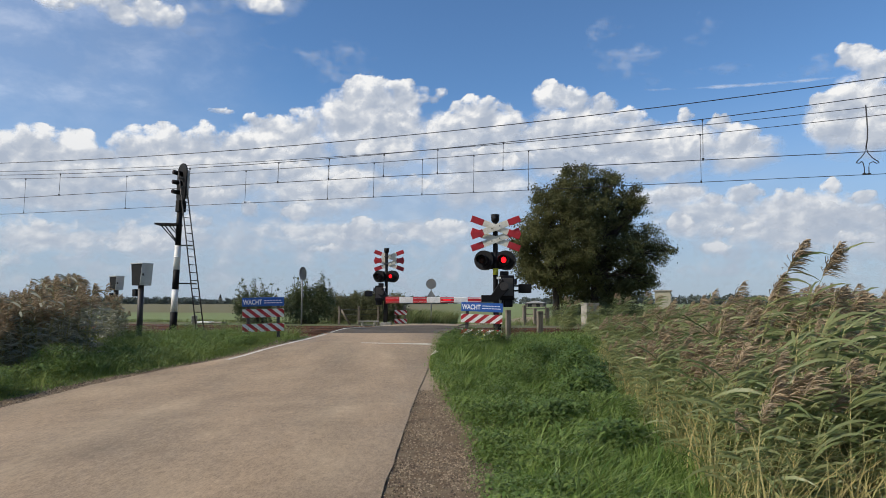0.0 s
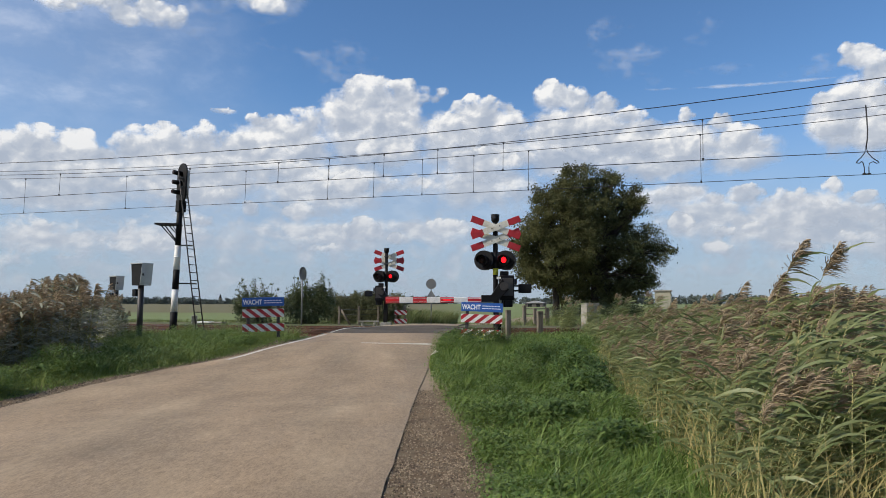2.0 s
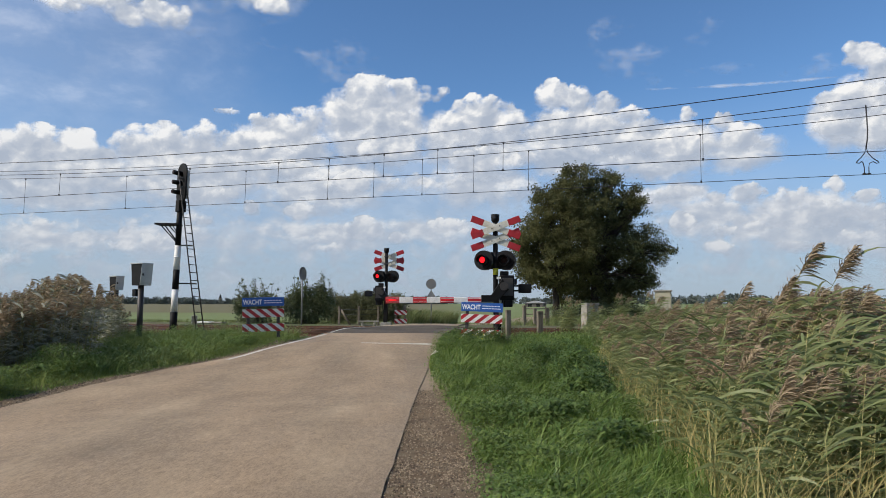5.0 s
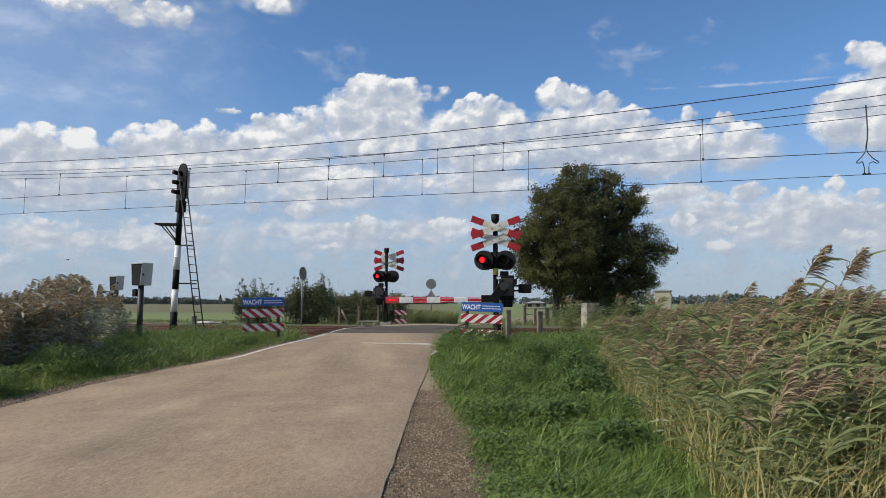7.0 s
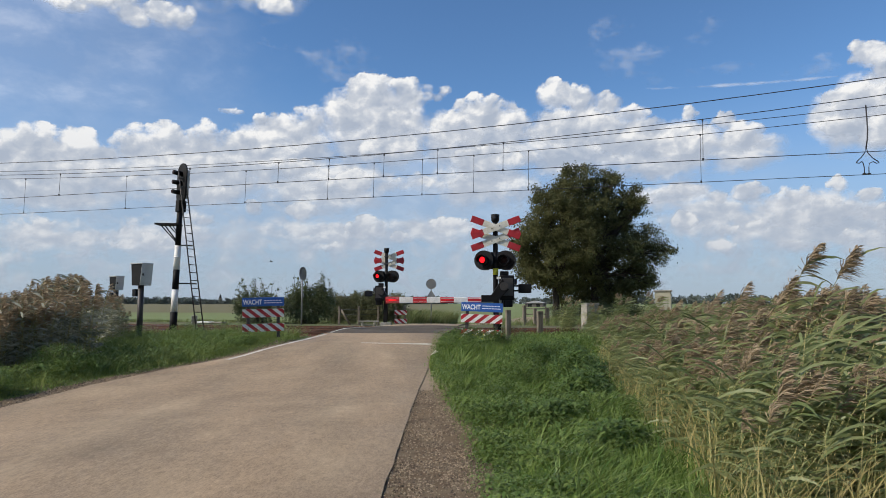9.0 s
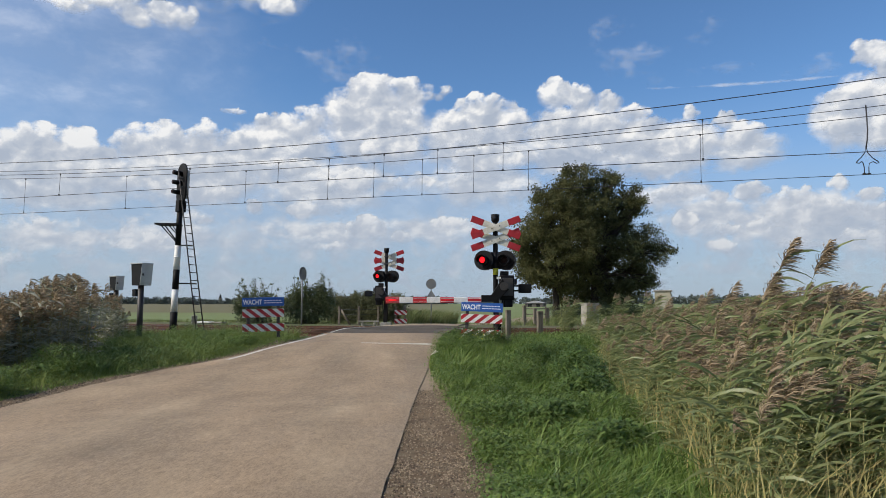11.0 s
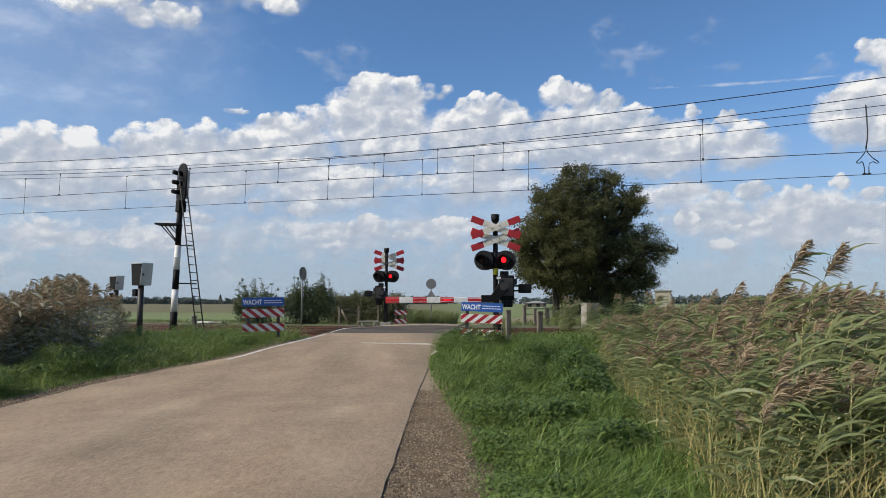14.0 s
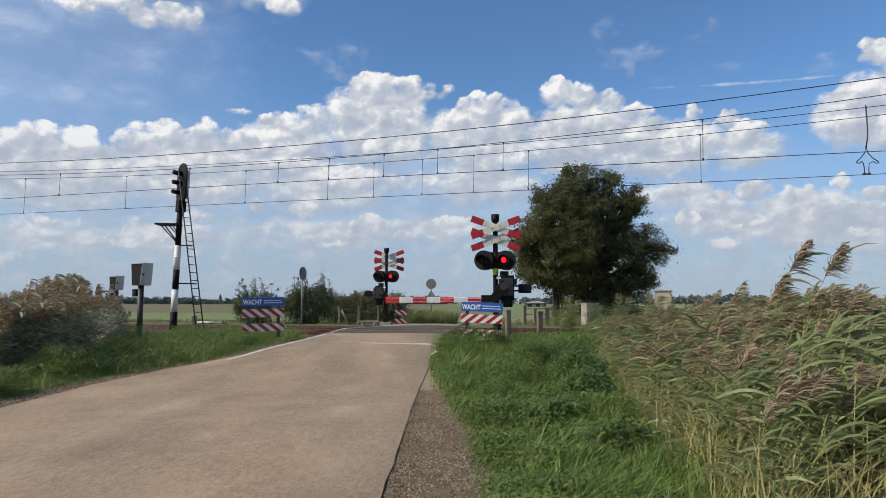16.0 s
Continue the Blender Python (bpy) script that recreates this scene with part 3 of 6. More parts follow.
def crossing_signal(x, y, z, side, boom, label, height=3.62, cross=(0.0, 0.0), band=True):
    """Mast with double cross, two flashing lamps, drive box, counterweight and boom. side: +1 counterweight to +x."""
    s = thing("crossing_signal", pose(x, y, z), label, "crossing signal", "signals of the level crossing")
    part("base", box((0.5, 0.5, 0.16), pose(0, 0, 0.02), 0.02), M_CONCRETE, s)
    part("mast", tube([(0, 0, 0.05), (0, 0, height - 0.1)], 0.075, 14), M_BLACK, s)
    if band:
        part("mast_band", tube([(0, 0, 1.86), (0, 0, 2.06)], 0.079, 14), M_YELLOW, s, "yellow band round the mast")
    part("cap", merge(tube([(0, 0, height - 0.22), (0, 0, height - 0.17), (0, 0, height), (0, 0, height + 0.015)], [0.08, 0.115, 0.125, 0.11], 8)), M_BLACK, s)
    for i, zc in enumerate((3.23, 2.88)):
        for j, a in enumerate((20.5, -20.5)):
            cross_board(1.50, 0.185, a, s, zc, cross[1] - 0.10 - 0.025 * j - 0.06 * (1 - i), cross[0])
    for zc in (3.23, 2.88):
        part("cross_clamp", box((0.20, 0.14, 0.06), pose(0, -0.05, zc), 0.01), M_DKSTEEL, s)
    rounded_backplate(s, 2.28)
    lamp_head(s, -0.36, 2.28, -20, FLASH_LEFT)
    lamp_head(s, 0.26, 2.28, -20, FLASH_RIGHT)
    # drive box, arm and counterweight
    d = part("drive_box", box((0.42, 0.36, 0.72), pose(side * 0.30, -0.12, 1.48), 0.03), M_BLACK, s, "black barrier drive box")
    part("drive_cover", box((0.34, 0.05, 0.5), pose(side * 0.30, -0.32, 1.5), 0.015), M_DKSTEEL, d)
    part("drive_foot", box((0.26, 0.24, 0.2), pose(side * 0.34, -0.1, 1.03), 0.03), M_BLACK, d)
    part("label_plate", box((0.12, 0.01, 0.06), pose(side * 0.06, -0.36, 1.76), 0.002), M_WHITE, d)
    part("drive_cap", box((0.24, 0.22, 0.12), pose(side * 0.24, -0.12, 1.90), 0.02), M_BLACK, d)
    part("drive_motor", tube([(side * 0.52, -0.12, 1.66), (side * 0.60, -0.12, 1.66)], 0.09, 12), M_DKSTEEL, d)
    part("cable", tube([(side * 0.2, -0.02, 1.2), (side * 0.16, 0.06, 0.8), (side * 0.12, 0.08, 0.1)], 0.02, 6), M_BLACK, d)
    part("support", box((0.16, 0.2, 1.1), pose(side * 0.02, 0, 0.6), 0.02), M_BLACK, s)
    for k in (-1, 1):
        part("counterweight_arm", box((0.46, 0.03, 0.05), pose(side * 0.62, -0.12, 1.47 + k * 0.07), 0.008), M_BLACK, s)
    part("counterweight", box((0.36, 0.22, 0.26), pose(side * 0.83, -0.12, 1.46), 0.02), M_BLACK, s, "black steel counterweight")
    arm = [(side * 0.16, 1.74), (side * 0.34, 1.42), (-side * 0.02, 1.08), (-side * 0.44, 1.08), (-side * 0.44, 1.27), (-side * 0.16, 1.27)]
    if side < 0:
        arm = arm[::-1]
    part("boom_arm", prism(arm, 0.16, pose(0, -0.38, 0), 0.012), M_BLACK, s, "black bent steel boom arm")
    part("pivot", moved(disc(0.12, 0.30, 18), pose(side * 0.2, -0.34, 1.52)), M_DKSTEEL, s)
    if boom:
        b = part("boom", tube([(-side * 0.30, -0.38, 1.16), (-side * 0.46, -0.38, 1.16)], [0.05, 0.06], 12), M_DKSTEEL, s)
        n, x0, step = 7, 0.44, 0.388
        for i in range(n):
            xa, xb = x0 + i * step, x0 + (i + 1) * step
            ha, hb = 0.14 + 0.05 * i / n, 0.14 + 0.05 * (i + 1) / n
            xm, hm = -side * (xa + xb) / 2, (ha + hb) / 2
            seg = prism([(-side * xa, -ha / 2), (-side * xb, -hb / 2), (-side * xb, hb / 2), (-side * xa, ha / 2)][::(1 if side < 0 else -1)], 0.10, pose(0, -0.38, 1.13), 0.012)
            bar = part("boom_band", seg, M_BOOMRED if i % 2 == 0 else M_WHITE, b, "red boom band" if i % 2 == 0 else "white boom band")
            if i % 2 == 0:
                for k in (-1, 1):
                    part("edge_strip", box((0.37, 0.006, 0.012), pose(xm, -0.432, 1.13 + k * hm * 0.30), 0.002), M_WHITE, bar, "thin white strip")
            if i in (2, 6):
                boom_lamp(s, xm, -0.455, 1.13, FLASH_RIGHT if i == 2 else FLASH_LEFT)
    return s


near_signal = crossing_signal(1.53, 18.9, 0.46, 1, True, "black crossing signal with double red-white cross and lowered boom")
far_signal = crossing_signal(-2.70, 31.0, 0.49, -1, True, "black far crossing signal with double cross beside the hedge", cross=(0.11, 0.34), band=False)


def lettering(text, size, m, parent):
    cu = bpy.data.curves.new("lettering", "FONT")
    cu.body, cu.size, cu.extrude, cu.offset = text, size, 0.002, 0.006
    tmp = new("lettering", cu)
    bpy.context.view_layer.update()
    me = bpy.data.meshes.new_from_object(tmp)
    bpy.data.objects.remove(tmp)
    me.materials.append(M_LETTER)
    ob = part("lettering", me, None, parent, "white word WACHT")
    ob.matrix_basis = m @ pose(0, 0, 0, 90, 0, 0) @ Matrix.Diagonal((0.72, 1, 1, 1))
    return ob


def striped_board(parent, width, height, m, lean):
    """Red board with slanting white stripes, each a plate of its own."""
    b = part("striped_board", box((width, 0.03, height), m, 0.004), M_RED, parent, "red board with slanting white stripes")
    n = max(2, round(width / 0.29))
    pitch = width / n
    k = lean * height * 0.62
    for i in range(-1, n + 1):
        x = -width / 2 + pitch * (i + 0.28)
        quad = [(x - k, -height / 2), (x + pitch * 0.5 - k, -height / 2), (x + pitch * 0.5 + k, height / 2), (x + k, height / 2)]
        poly = clip_x(quad, -width / 2, width / 2)
        if len(poly) > 2:
            part("white_stripe", prism(poly, 0.006, m @ pose(0, -0.018, 0)), M_WHITE, b, "white stripe")
    return b


def clip_x(poly, lo, hi):
    for side, lim in ((1, lo), (-1, hi)):
        out = []
        for (ax, az), (bx, bz) in zip(poly, poly[1:] + poly[:1]):
            ina, inb = side * (ax - lim) >= 0, side * (bx - lim) >= 0
            if ina:
                out.append((ax, az))
            if ina != inb:
                t = (lim - ax) / (bx - ax)
                out.append((lim, az + t * (bz - az)))
        poly = out
        if not poly:
            break
    return poly


def warning_stand(x, y, z, yaw, roll, lean, label, sign=True, width=1.15, second=1.0):
    """Blue plate over two striped boards on posts."""
    s = thing("warning_stand", pose(x, y, z, 0, roll, yaw), label, "warning sign", "warning boards at the crossing")
    for k in (-0.41, 0.42):
        part("post", box((0.09, 0.09, 1.0), pose(k * width / 1.15, 0.07, 0.42), 0.012), M_WOOD if not sign else M_DKSTEEL, s)
    striped_board(s, width, 0.235, pose(0, 0, 0.62), lean)
    striped_board(s, width * second, 0.22, pose(width * (1 - second) / 2, 0, 0.21), lean)
    if sign:
        p = part("blue_plate", box((1.16, 0.02, 0.25), pose(0, 0, 0.94), 0.008), M_BLUE, s, "blue enamel plate with white lettering")
        lettering("WACHT", 0.19, pose(-0.555, -0.013, 0.872), p)
        for r, wlen in enumerate((0.50, 0.53)):
            for i in range(6):
                wbar = wlen / 6
                part("text_bar", box((wbar * 0.86, 0.004, 0.022), pose(0.045 + i * wbar, -0.012, 0.975 - 0.068 * r)), M_LETTER, p, "small white text line")
    return s


warning_stand(1.05, 18.2, 0.45, -7, 2.4, 1, "blue WACHT plate over red-white striped boards by the near mast")
warning_stand(-5.10, 18.6, 0.60, 21, -1.4, -1, "blue WACHT plate over striped boards on the far verge")
warning_stand(-2.02, 31.2, 0.44, 20, 0, -1, "small red-white striped boards between wooden posts", sign=False, width=0.62)


def wooden_post(x, y, h, w, material, label):
    p = thing("post", pose(x, y, float(land(x, y)) - 0.05, 0, 0, 12), label, "post", "posts near the crossing")
    part("shaft", moved(box((w, w, h), None, 0.015), pose(0, 0, h / 2)), material, p)
    part("post_top", moved(box((w * 1.08, w * 1.08, w * 0.5), None, 0.015), pose(0, 0, h - w * 0.1)), material, p)


wooden_post(1.80, 18.05, 0.95, 0.13, M_WOOD, "weathered square wooden post beside the striped boards")
wooden_post(2.74, 18.5, 0.90, 0.15, M_WOOD, "weathered square grey-brown post in the grass")
wooden_post(3.99, 32.0, 1.0, 0.16, M_WOOD, "old grey fence post beyond the tracks")
wooden_post(4.40, 31.2, 0.85, 0.16, M_WOOD, "short grey fence post beyond the tracks")
wooden_post(5.74, 36.0, 1.15, 0.2, M_WOOD, "tall grey fence post before the tree")
wooden_post(-8.98, 23.6, 0.85, 0.17, M_CONCRETE, "concrete post beside the rails")


def low_rail(x, y, length, turn, label):
    t = thing("low_rail", pose(x, y, float(land(x, y)), 0, 0, turn), label, "low rail")
    part("beam", box((length, 0.16, 0.07), pose(0, 0, 0.22), 0.015), M_CONCRETE, t)
    for k in (-0.3, 0.3):
        part("leg", box((0.10, 0.12, 0.22), pose(k * length, 0, 0.1), 0.01), M_CONCRETE, t)


low_rail(2.0, 19.6, 1.1, TRACK_TURN, "low grey concrete cable trough edge by the mast")
low_rail(-3.45, 30.2, 0.95, 0, "low grey bench-like concrete block by the far mast")


def wire_fence(x0, y0, x1, y1, n):
    t = thing("wire_fence", pose(x0, y0, 0.45), "low wire fence on grey posts before the hedge", "fence")
    for i in range(n):
        k = i / (n - 1)
        part("fence_post", box((0.1, 0.1, 0.95), pose((x1 - x0) * k, (y1 - y0) * k, 0.42), 0.012), M_WOOD, t)
    part("brace", tube([(0.08, 0, 0.75), (0.55, -0.1, 0.0)], 0.045, 8), M_WOOD, t)
    for z in (0.25, 0.5, 0.75):
        part("fence_wire", tube([(0, 0, z), (x1 - x0, y1 - y0, z)], 0.009, 5), M_WIRE, t)


wire_fence(-5.0, 31.5, -3.1, 31.3, 3)


def field_gate(x, y, length, turn):
    g = thing("field_gate", pose(x, y, float(land(x, y)), 0, 0, turn), "low grey field gate beside the farm track", "gate")
    for z in (0.62, 0.9):
        part("gate_rail", tube([(0, 0, z), (length, 0, z)], 0.024, 8), M_WOOD, g)
    for k in (0.0, 1.0):
        part("gate_upright", box((0.07, 0.07, 1.0), pose(length * k, 0, 0.5), 0.01), M_WOOD, g)


field_gate(4.25, 34.0, 1.15, 10)


# ---------------------------------------------------------------- the train signal
def train_signal():
    s = thing("train_signal", pose(-9.42, 22.8, 0.40, 0, 1.5, 0), "tall black and white railway light signal with ladder", "railway signal")
    part("foot", box((0.5, 0.5, 0.2), pose(0, 0, 0.02), 0.02), M_CONCRETE, s)
    part("stub", tube([(0, 0, 0), (0, 0, 0.80)], 0.125, 14), M_BLACK, s, "black painted foot of the mast")
    for i, (a, b, m) in enumerate(((0.80, 1.58, M_WHITE), (1.58, 2.28, M_BLACK), (2.28, 3.12, M_WHITE), (3.12, 4.7, M_BLACK))):
        part("mast_section", tube([(0, 0, a), (0, 0, b)], 0.11 if i < 3 else 0.10, 14), m, s, "white painted mast section" if m is M_WHITE else "black painted mast section")
    part("mast_collar", tube([(0, 0, 2.68), (0, 0, 2.74)], 0.12, 14), M_WHITE, s)
    # round-topped shield turned along the track
    yaw = -42
    hd = pose(0.02, -0.02, 5.32, 0, 0, yaw)
    out = [(-0.27, -0.62), (0.27, -0.62), (0.34, -0.45)] + [(0.34 * math.cos(a), 0.40 + 0.34 * math.sin(a)) for a in np.linspace(0, math.pi, 14)] + [(-0.34, -0.45)]
    sh = part("shield", prism(out, 0.05, hd, 0.008), M_BLACK, s, "round-topped black signal shield")
    part("lamp_case", box((0.40, 0.16, 1.02), hd @ pose(0, 0.10, -0.02), 0.03), M_GREYBOX, sh, "light grey lamp case")
    for z in (0.34, 0.0, -0.34):
        part("signal_hood", tube([hd @ Vector((0, -0.02, z + 0.02)), hd @ Vector((0, -0.34, z + 0.03))], [0.085, 0.075], 14), M_BLACK, sh)
        part("signal_lens", moved(disc(0.06, 0.012, 16), hd @ pose(0, -0.345, z + 0.03)), M_LENS, sh)
    part("neck_box", box((0.26, 0.28, 0.42), pose(0.02, 0, 4.52, 0, 0, yaw), 0.02), M_BLACK, s)
    # small platform on a triangular bracket
    pl = part("platform", box((0.82, 0.5, 0.06), pose(-0.36, 0, 3.86), 0.006), M_BLACK, s)
    for y in (-0.2, 0.2):
        part("platform_brace", tube([(-0.02, y * 0.3, 3.22), (-0.58, y, 3.84)], 0.022, 6), M_BLACK, pl)
        part("platform_brace", tube([(-0.02, y * 0.3, 3.5), (-0.30, y, 3.84)], 0.018, 6), M_BLACK, pl)
    # ladder
    low, high = Vector((0.97, -0.02, 0.1)), Vector((0.07, -0.22, 5.72))
    across = Vector((0.085, 0.13, 0))
    ld = part("ladder_rail", tube([low - across, high - across * 0.8], 0.022, 6), M_DKSTEEL, s)
    part("ladder_rail", tube([low + across, high + across * 0.8], 0.022, 6), M_DKSTEEL, s)
    for i in range(20):
        c = low.lerp(high, (i + 0.6) / 20.5)
        part("rung", tube([c - across, c + across], 0.014, 5), M_DKSTEEL, ld)
    for z, x in ((3.14, 0.46), (1.80, 0.68)):
        part("stay", box((x, 0.06, 0.05), pose(x / 2 + 0.03, 0.06, z), 0.006), M_DKSTEEL, s)
    return s


train_signal()


def relay_box(x, y, z, size, label):
    """Light cabinet with dark sloping end on a dark post."""
    w, h = size
    b = thing("relay_box", pose(x, y, z, 0, 0, -30), label, "cabinet", "trackside cabinets")
    part("box_post", tube([(0, 0, -1.9), (0, 0, 0.05)], 0.085, 12), M_DKSTEEL, b)
    part("box_side", prism([(-w * 0.38, 0), (w * 0.38, 0), (w * 0.5, h), (-w * 0.5, h)], w * 0.72, pose(0, 0, 0), 0.012), M_DARKBOX, b)
    part("box_door", box((w * 0.04, w * 0.76, h * 1.0), pose(w * 0.48, 0, h * 0.5, 0, 6, 0), 0.008), M_GREYBOX, b, "light grey cabinet door")
    part("box_lid", box((w * 1.06, w * 0.82, 0.03), pose(0, 0, h + 0.012), 0.006), M_GREYBOX, b)
    part("latch", box((0.03, 0.05, 0.07), pose(w * 0.53, -w * 0.26, h * 0.5), 0.006), M_DKSTEEL, b)
    part("junction_box", box((0.16, 0.16, 0.22), pose(-0.14, -0.06, -0.22), 0.015), M_DARKBOX, b)


relay_box(-9.05, 19.5, 2.03, (0.50, 0.64), "light grey trackside cabinet with dark end on a post")
relay_box(-12.05, 24.0, 1.98, (0.42, 0.50), "smaller grey trackside cabinet on a post among reeds")


def concrete_cabinet():
    c = thing("concrete_cabinet", pose(6.3, 28.0, 0.25, 0, 0, 24), "pale weathered concrete cabinet beyond the tracks", "cabinet")
    part("cabinet_body", box((0.62, 0.42, 1.2), pose(0, 0, 0.6), 0.02), M_CONCRETE, c)
    part("cabinet_lid", box((0.68, 0.48, 0.07), pose(0, 0, 1.22), 0.015), M_CONCRETE, c)
    part("cabinet_door", box((0.5, 0.03, 0.9), pose(0, -0.215, 0.62), 0.01), M_CONCRETE, c)
    part("cabinet_panel", box((0.24, 0.02, 0.2), pose(0.05, -0.235, 0.85), 0.005), M_CONCRETE, c)


concrete_cabinet()


def cover_slab(x, y):
    c = thing("cover_slab", pose(x, y, float(land(x, y)) + 0.02, 0, 0, TRACK_TURN), "white painted concrete cover slab by the rails", "slab")
    part("slab", box((1.1, 0.4, 0.07), pose(0, 0, 0.05), 0.015), M_WHITE, c)
    part("slab", box((0.6, 0.4, 0.06), pose(0.9, 0.05, 0.045), 0.015), M_CONCRETE, c)


cover_slab(-12.35, 33.6)
tagged(strip("edge_slab", [(-5.6, 22.6), (-5.5, 23.1)], [(-4.15, 22.1), (-4.1, 22.6)], M_CONCRETE, 0.0, cols=4, crown=0.0), "pale concrete slab at the edge of the crossing", "slab", kind="structure")


def sign_from_behind(x, y, z, h, r, triangle, yaw, label):
    s = thing("traffic_sign", pose(x, y, z, 0, 0, yaw), label, "traffic sign", "signs seen from behind")
    part("pole", tube([(0, 0.03, 0), (0, 0.03, h + r)], 0.035, 10), M_SIGNBACK, s)
    p = part("sign_plate", moved(disc(r, 0.012, 30), pose(0, 0, h)), M_SIGNBACK, s, "grey back of a round sign")
    part("sign_rim", tube([(r * math.cos(a), 0, h + r * math.sin(a)) for a in np.linspace(0, math.tau, 30)], 0.014, 6), M_SIGNBACK, p)
    part("sign_clamp", box((0.16, 0.03, 0.04), pose(0, 0.01, h), 0.006), M_SIGNBACK, p)
    if triangle:
        t = triangle
        part("triangle_plate", prism([(-t, h - r - 1.75 * t), (t, h - r - 1.75 * t), (0, h - r - 0.05)], 0.012, None, 0.002), M_SIGNBACK, s, "grey back of a triangular sign")
    else:
        part("small_plate", box((0.2, 0.015, 0.16), pose(0, -0.02, h - 1.0), 0.004), M_SIGNBACK, s)


sign_from_behind(-6.47, 30.0, 0.45, 2.42, 0.30, 0, 70, "round traffic sign on a pole, seen from behind")
sign_from_behind(-0.69, 38.0, 0.3, 2.32, 0.29, 0.30, 0, "round and triangular traffic signs on one pole, seen from behind")


def shed(x, y, z):
    s = thing("shed", pose(x, y, z, 0, 0, -22), "small beige flat-roofed trackside shed", "shed")
    part("shed_wall", box((1.05, 0.9, 2.2), pose(0, 0, 1.1), 0.02), M_SHED, s)
    part("shed_roof", box((1.2, 1.05, 0.10), pose(0, 0, 2.24), 0.02), M_CONCRETE, s)
    part("shed_door", box((0.6, 0.05, 1.7), pose(0, -0.46, 0.9), 0.01), M_SHED, s)


shed(15.2, 45.0, 0.1)


def barn(x, y, w, dpt, h, roof):
    b = thing("barn", pose(x, y, 0, 0, 0, -14), "low distant barn with a pale roof", "barn")
    part("barn_wall", box((w, dpt, h), pose(0, 0, h / 2), 0.05), M_BRICKFAR, b)
    part("barn_roof", prism([(-w / 2 - 0.4, h), (w / 2 + 0.4, h), (0, h + roof)], dpt + 0.8), M_ROOF, b)
    for i in (-1, 1):
        part("barn_door", box((w * 0.2, 0.2, h * 0.8), pose(i * w * 0.22, -dpt / 2 - 0.02, h * 0.4), 0.02), M_DARKBOX, b)


barn(37.3, 262.0, 7.2, 14, 1.5, 1.0)


def church(x, y):
    c = thing("church", pose(x, y, 0), "far village church spire above the trees", "church")
    part("tower", box((5, 5, 11), pose(0, 0, 5.5), 0.1), M_BRICKFAR, c)
    part("spire", tube([(0, 0, 11), (0, 0, 19)], [2.6, 0.1], 8), M_DARKBOX, c)


church(-410.0, 1200.0)


# ---------------------------------------------------------------- clouds: bearing, height, half widths (degrees) and weight
CLOUDS_LEFT = [(-32.8, 11.5, 2.7, 1.6, 1), (-30.0, 11.8, 2.1, 1.4, 1), (-35.1, 10.9, 2.0, 1.5, 1), (-28.1, 11.4, 1.3, 0.9, 0.9), (-25.9, 12.6, 1.6, 1.4, 1), (-23.6, 13.0, 1.9, 1.3, 1), (-20.5, 13.3, 1.5, 1.6, 1), (-18.2, 13.1, 1.4, 1.1, 1), (-21.8, 11.4, 3.9, 1.5, 0.9), (-31.5, 10.1, 4.4, 1.0, 0.75), (-16.2, 13.0, 2.6, 1.3, 0.8), (-32.0, 5.3, 1.0, 0.7, 0.9), (-24.4, 4.8, 0.9, 0.8, 0.85), (-26.4, 4.3, 1.2, 0.4, 0.7), (-30.6, 3.4, 1.0, 0.3, 0.6), (-33.5, 3.0, 0.8, 0.4, 0.6), (-19.8, 9.0, 2.2, 0.8, 0.6), (-25.2, 9.3, 2.5, 0.7, 0.6), (-20.6, 6.6, 1.8, 0.5, 0.5)]
CLOUDS_MIDDLE = [(-14.1, 14.4, 2.5, 1.5, 0.85), (-12.0, 15.1, 1.9, 1.5, 0.85), (-6.5, 17.8, 2.6, 1.7, 1), (-3.5, 18.0, 2.1, 1.3, 0.95), (-8.3, 16.2, 2.4, 1.5, 0.9), (-5.5, 15.8, 3.5, 1.4, 0.85), (-4.7, 13.4, 3.0, 1.4, 0.75), (-0.2, 18.3, 0.6, 0.5, 0.8), (-0.8, 17.8, 0.5, 0.4, 0.6), (-8.2, 10.4, 1.7, 1.1, 1), (-7.2, 6.3, 1.7, 1.0, 0.9), (-4.2, 5.6, 0.8, 0.7, 0.85), (-12.6, 7.8, 1.3, 1.0, 0.95), (-16.7, 7.9, 0.8, 0.7, 0.8), (-11.1, 10.1, 1.9, 0.7, 0.5), (-13.6, 11.4, 2.2, 0.9, 0.6), (-10.1, 4.7, 1.6, 0.5, 0.6), (0.3, 6.8, 2.0, 0.6, 0.7), (-2.2, 10.3, 3.0, 0.9, 0.6)]
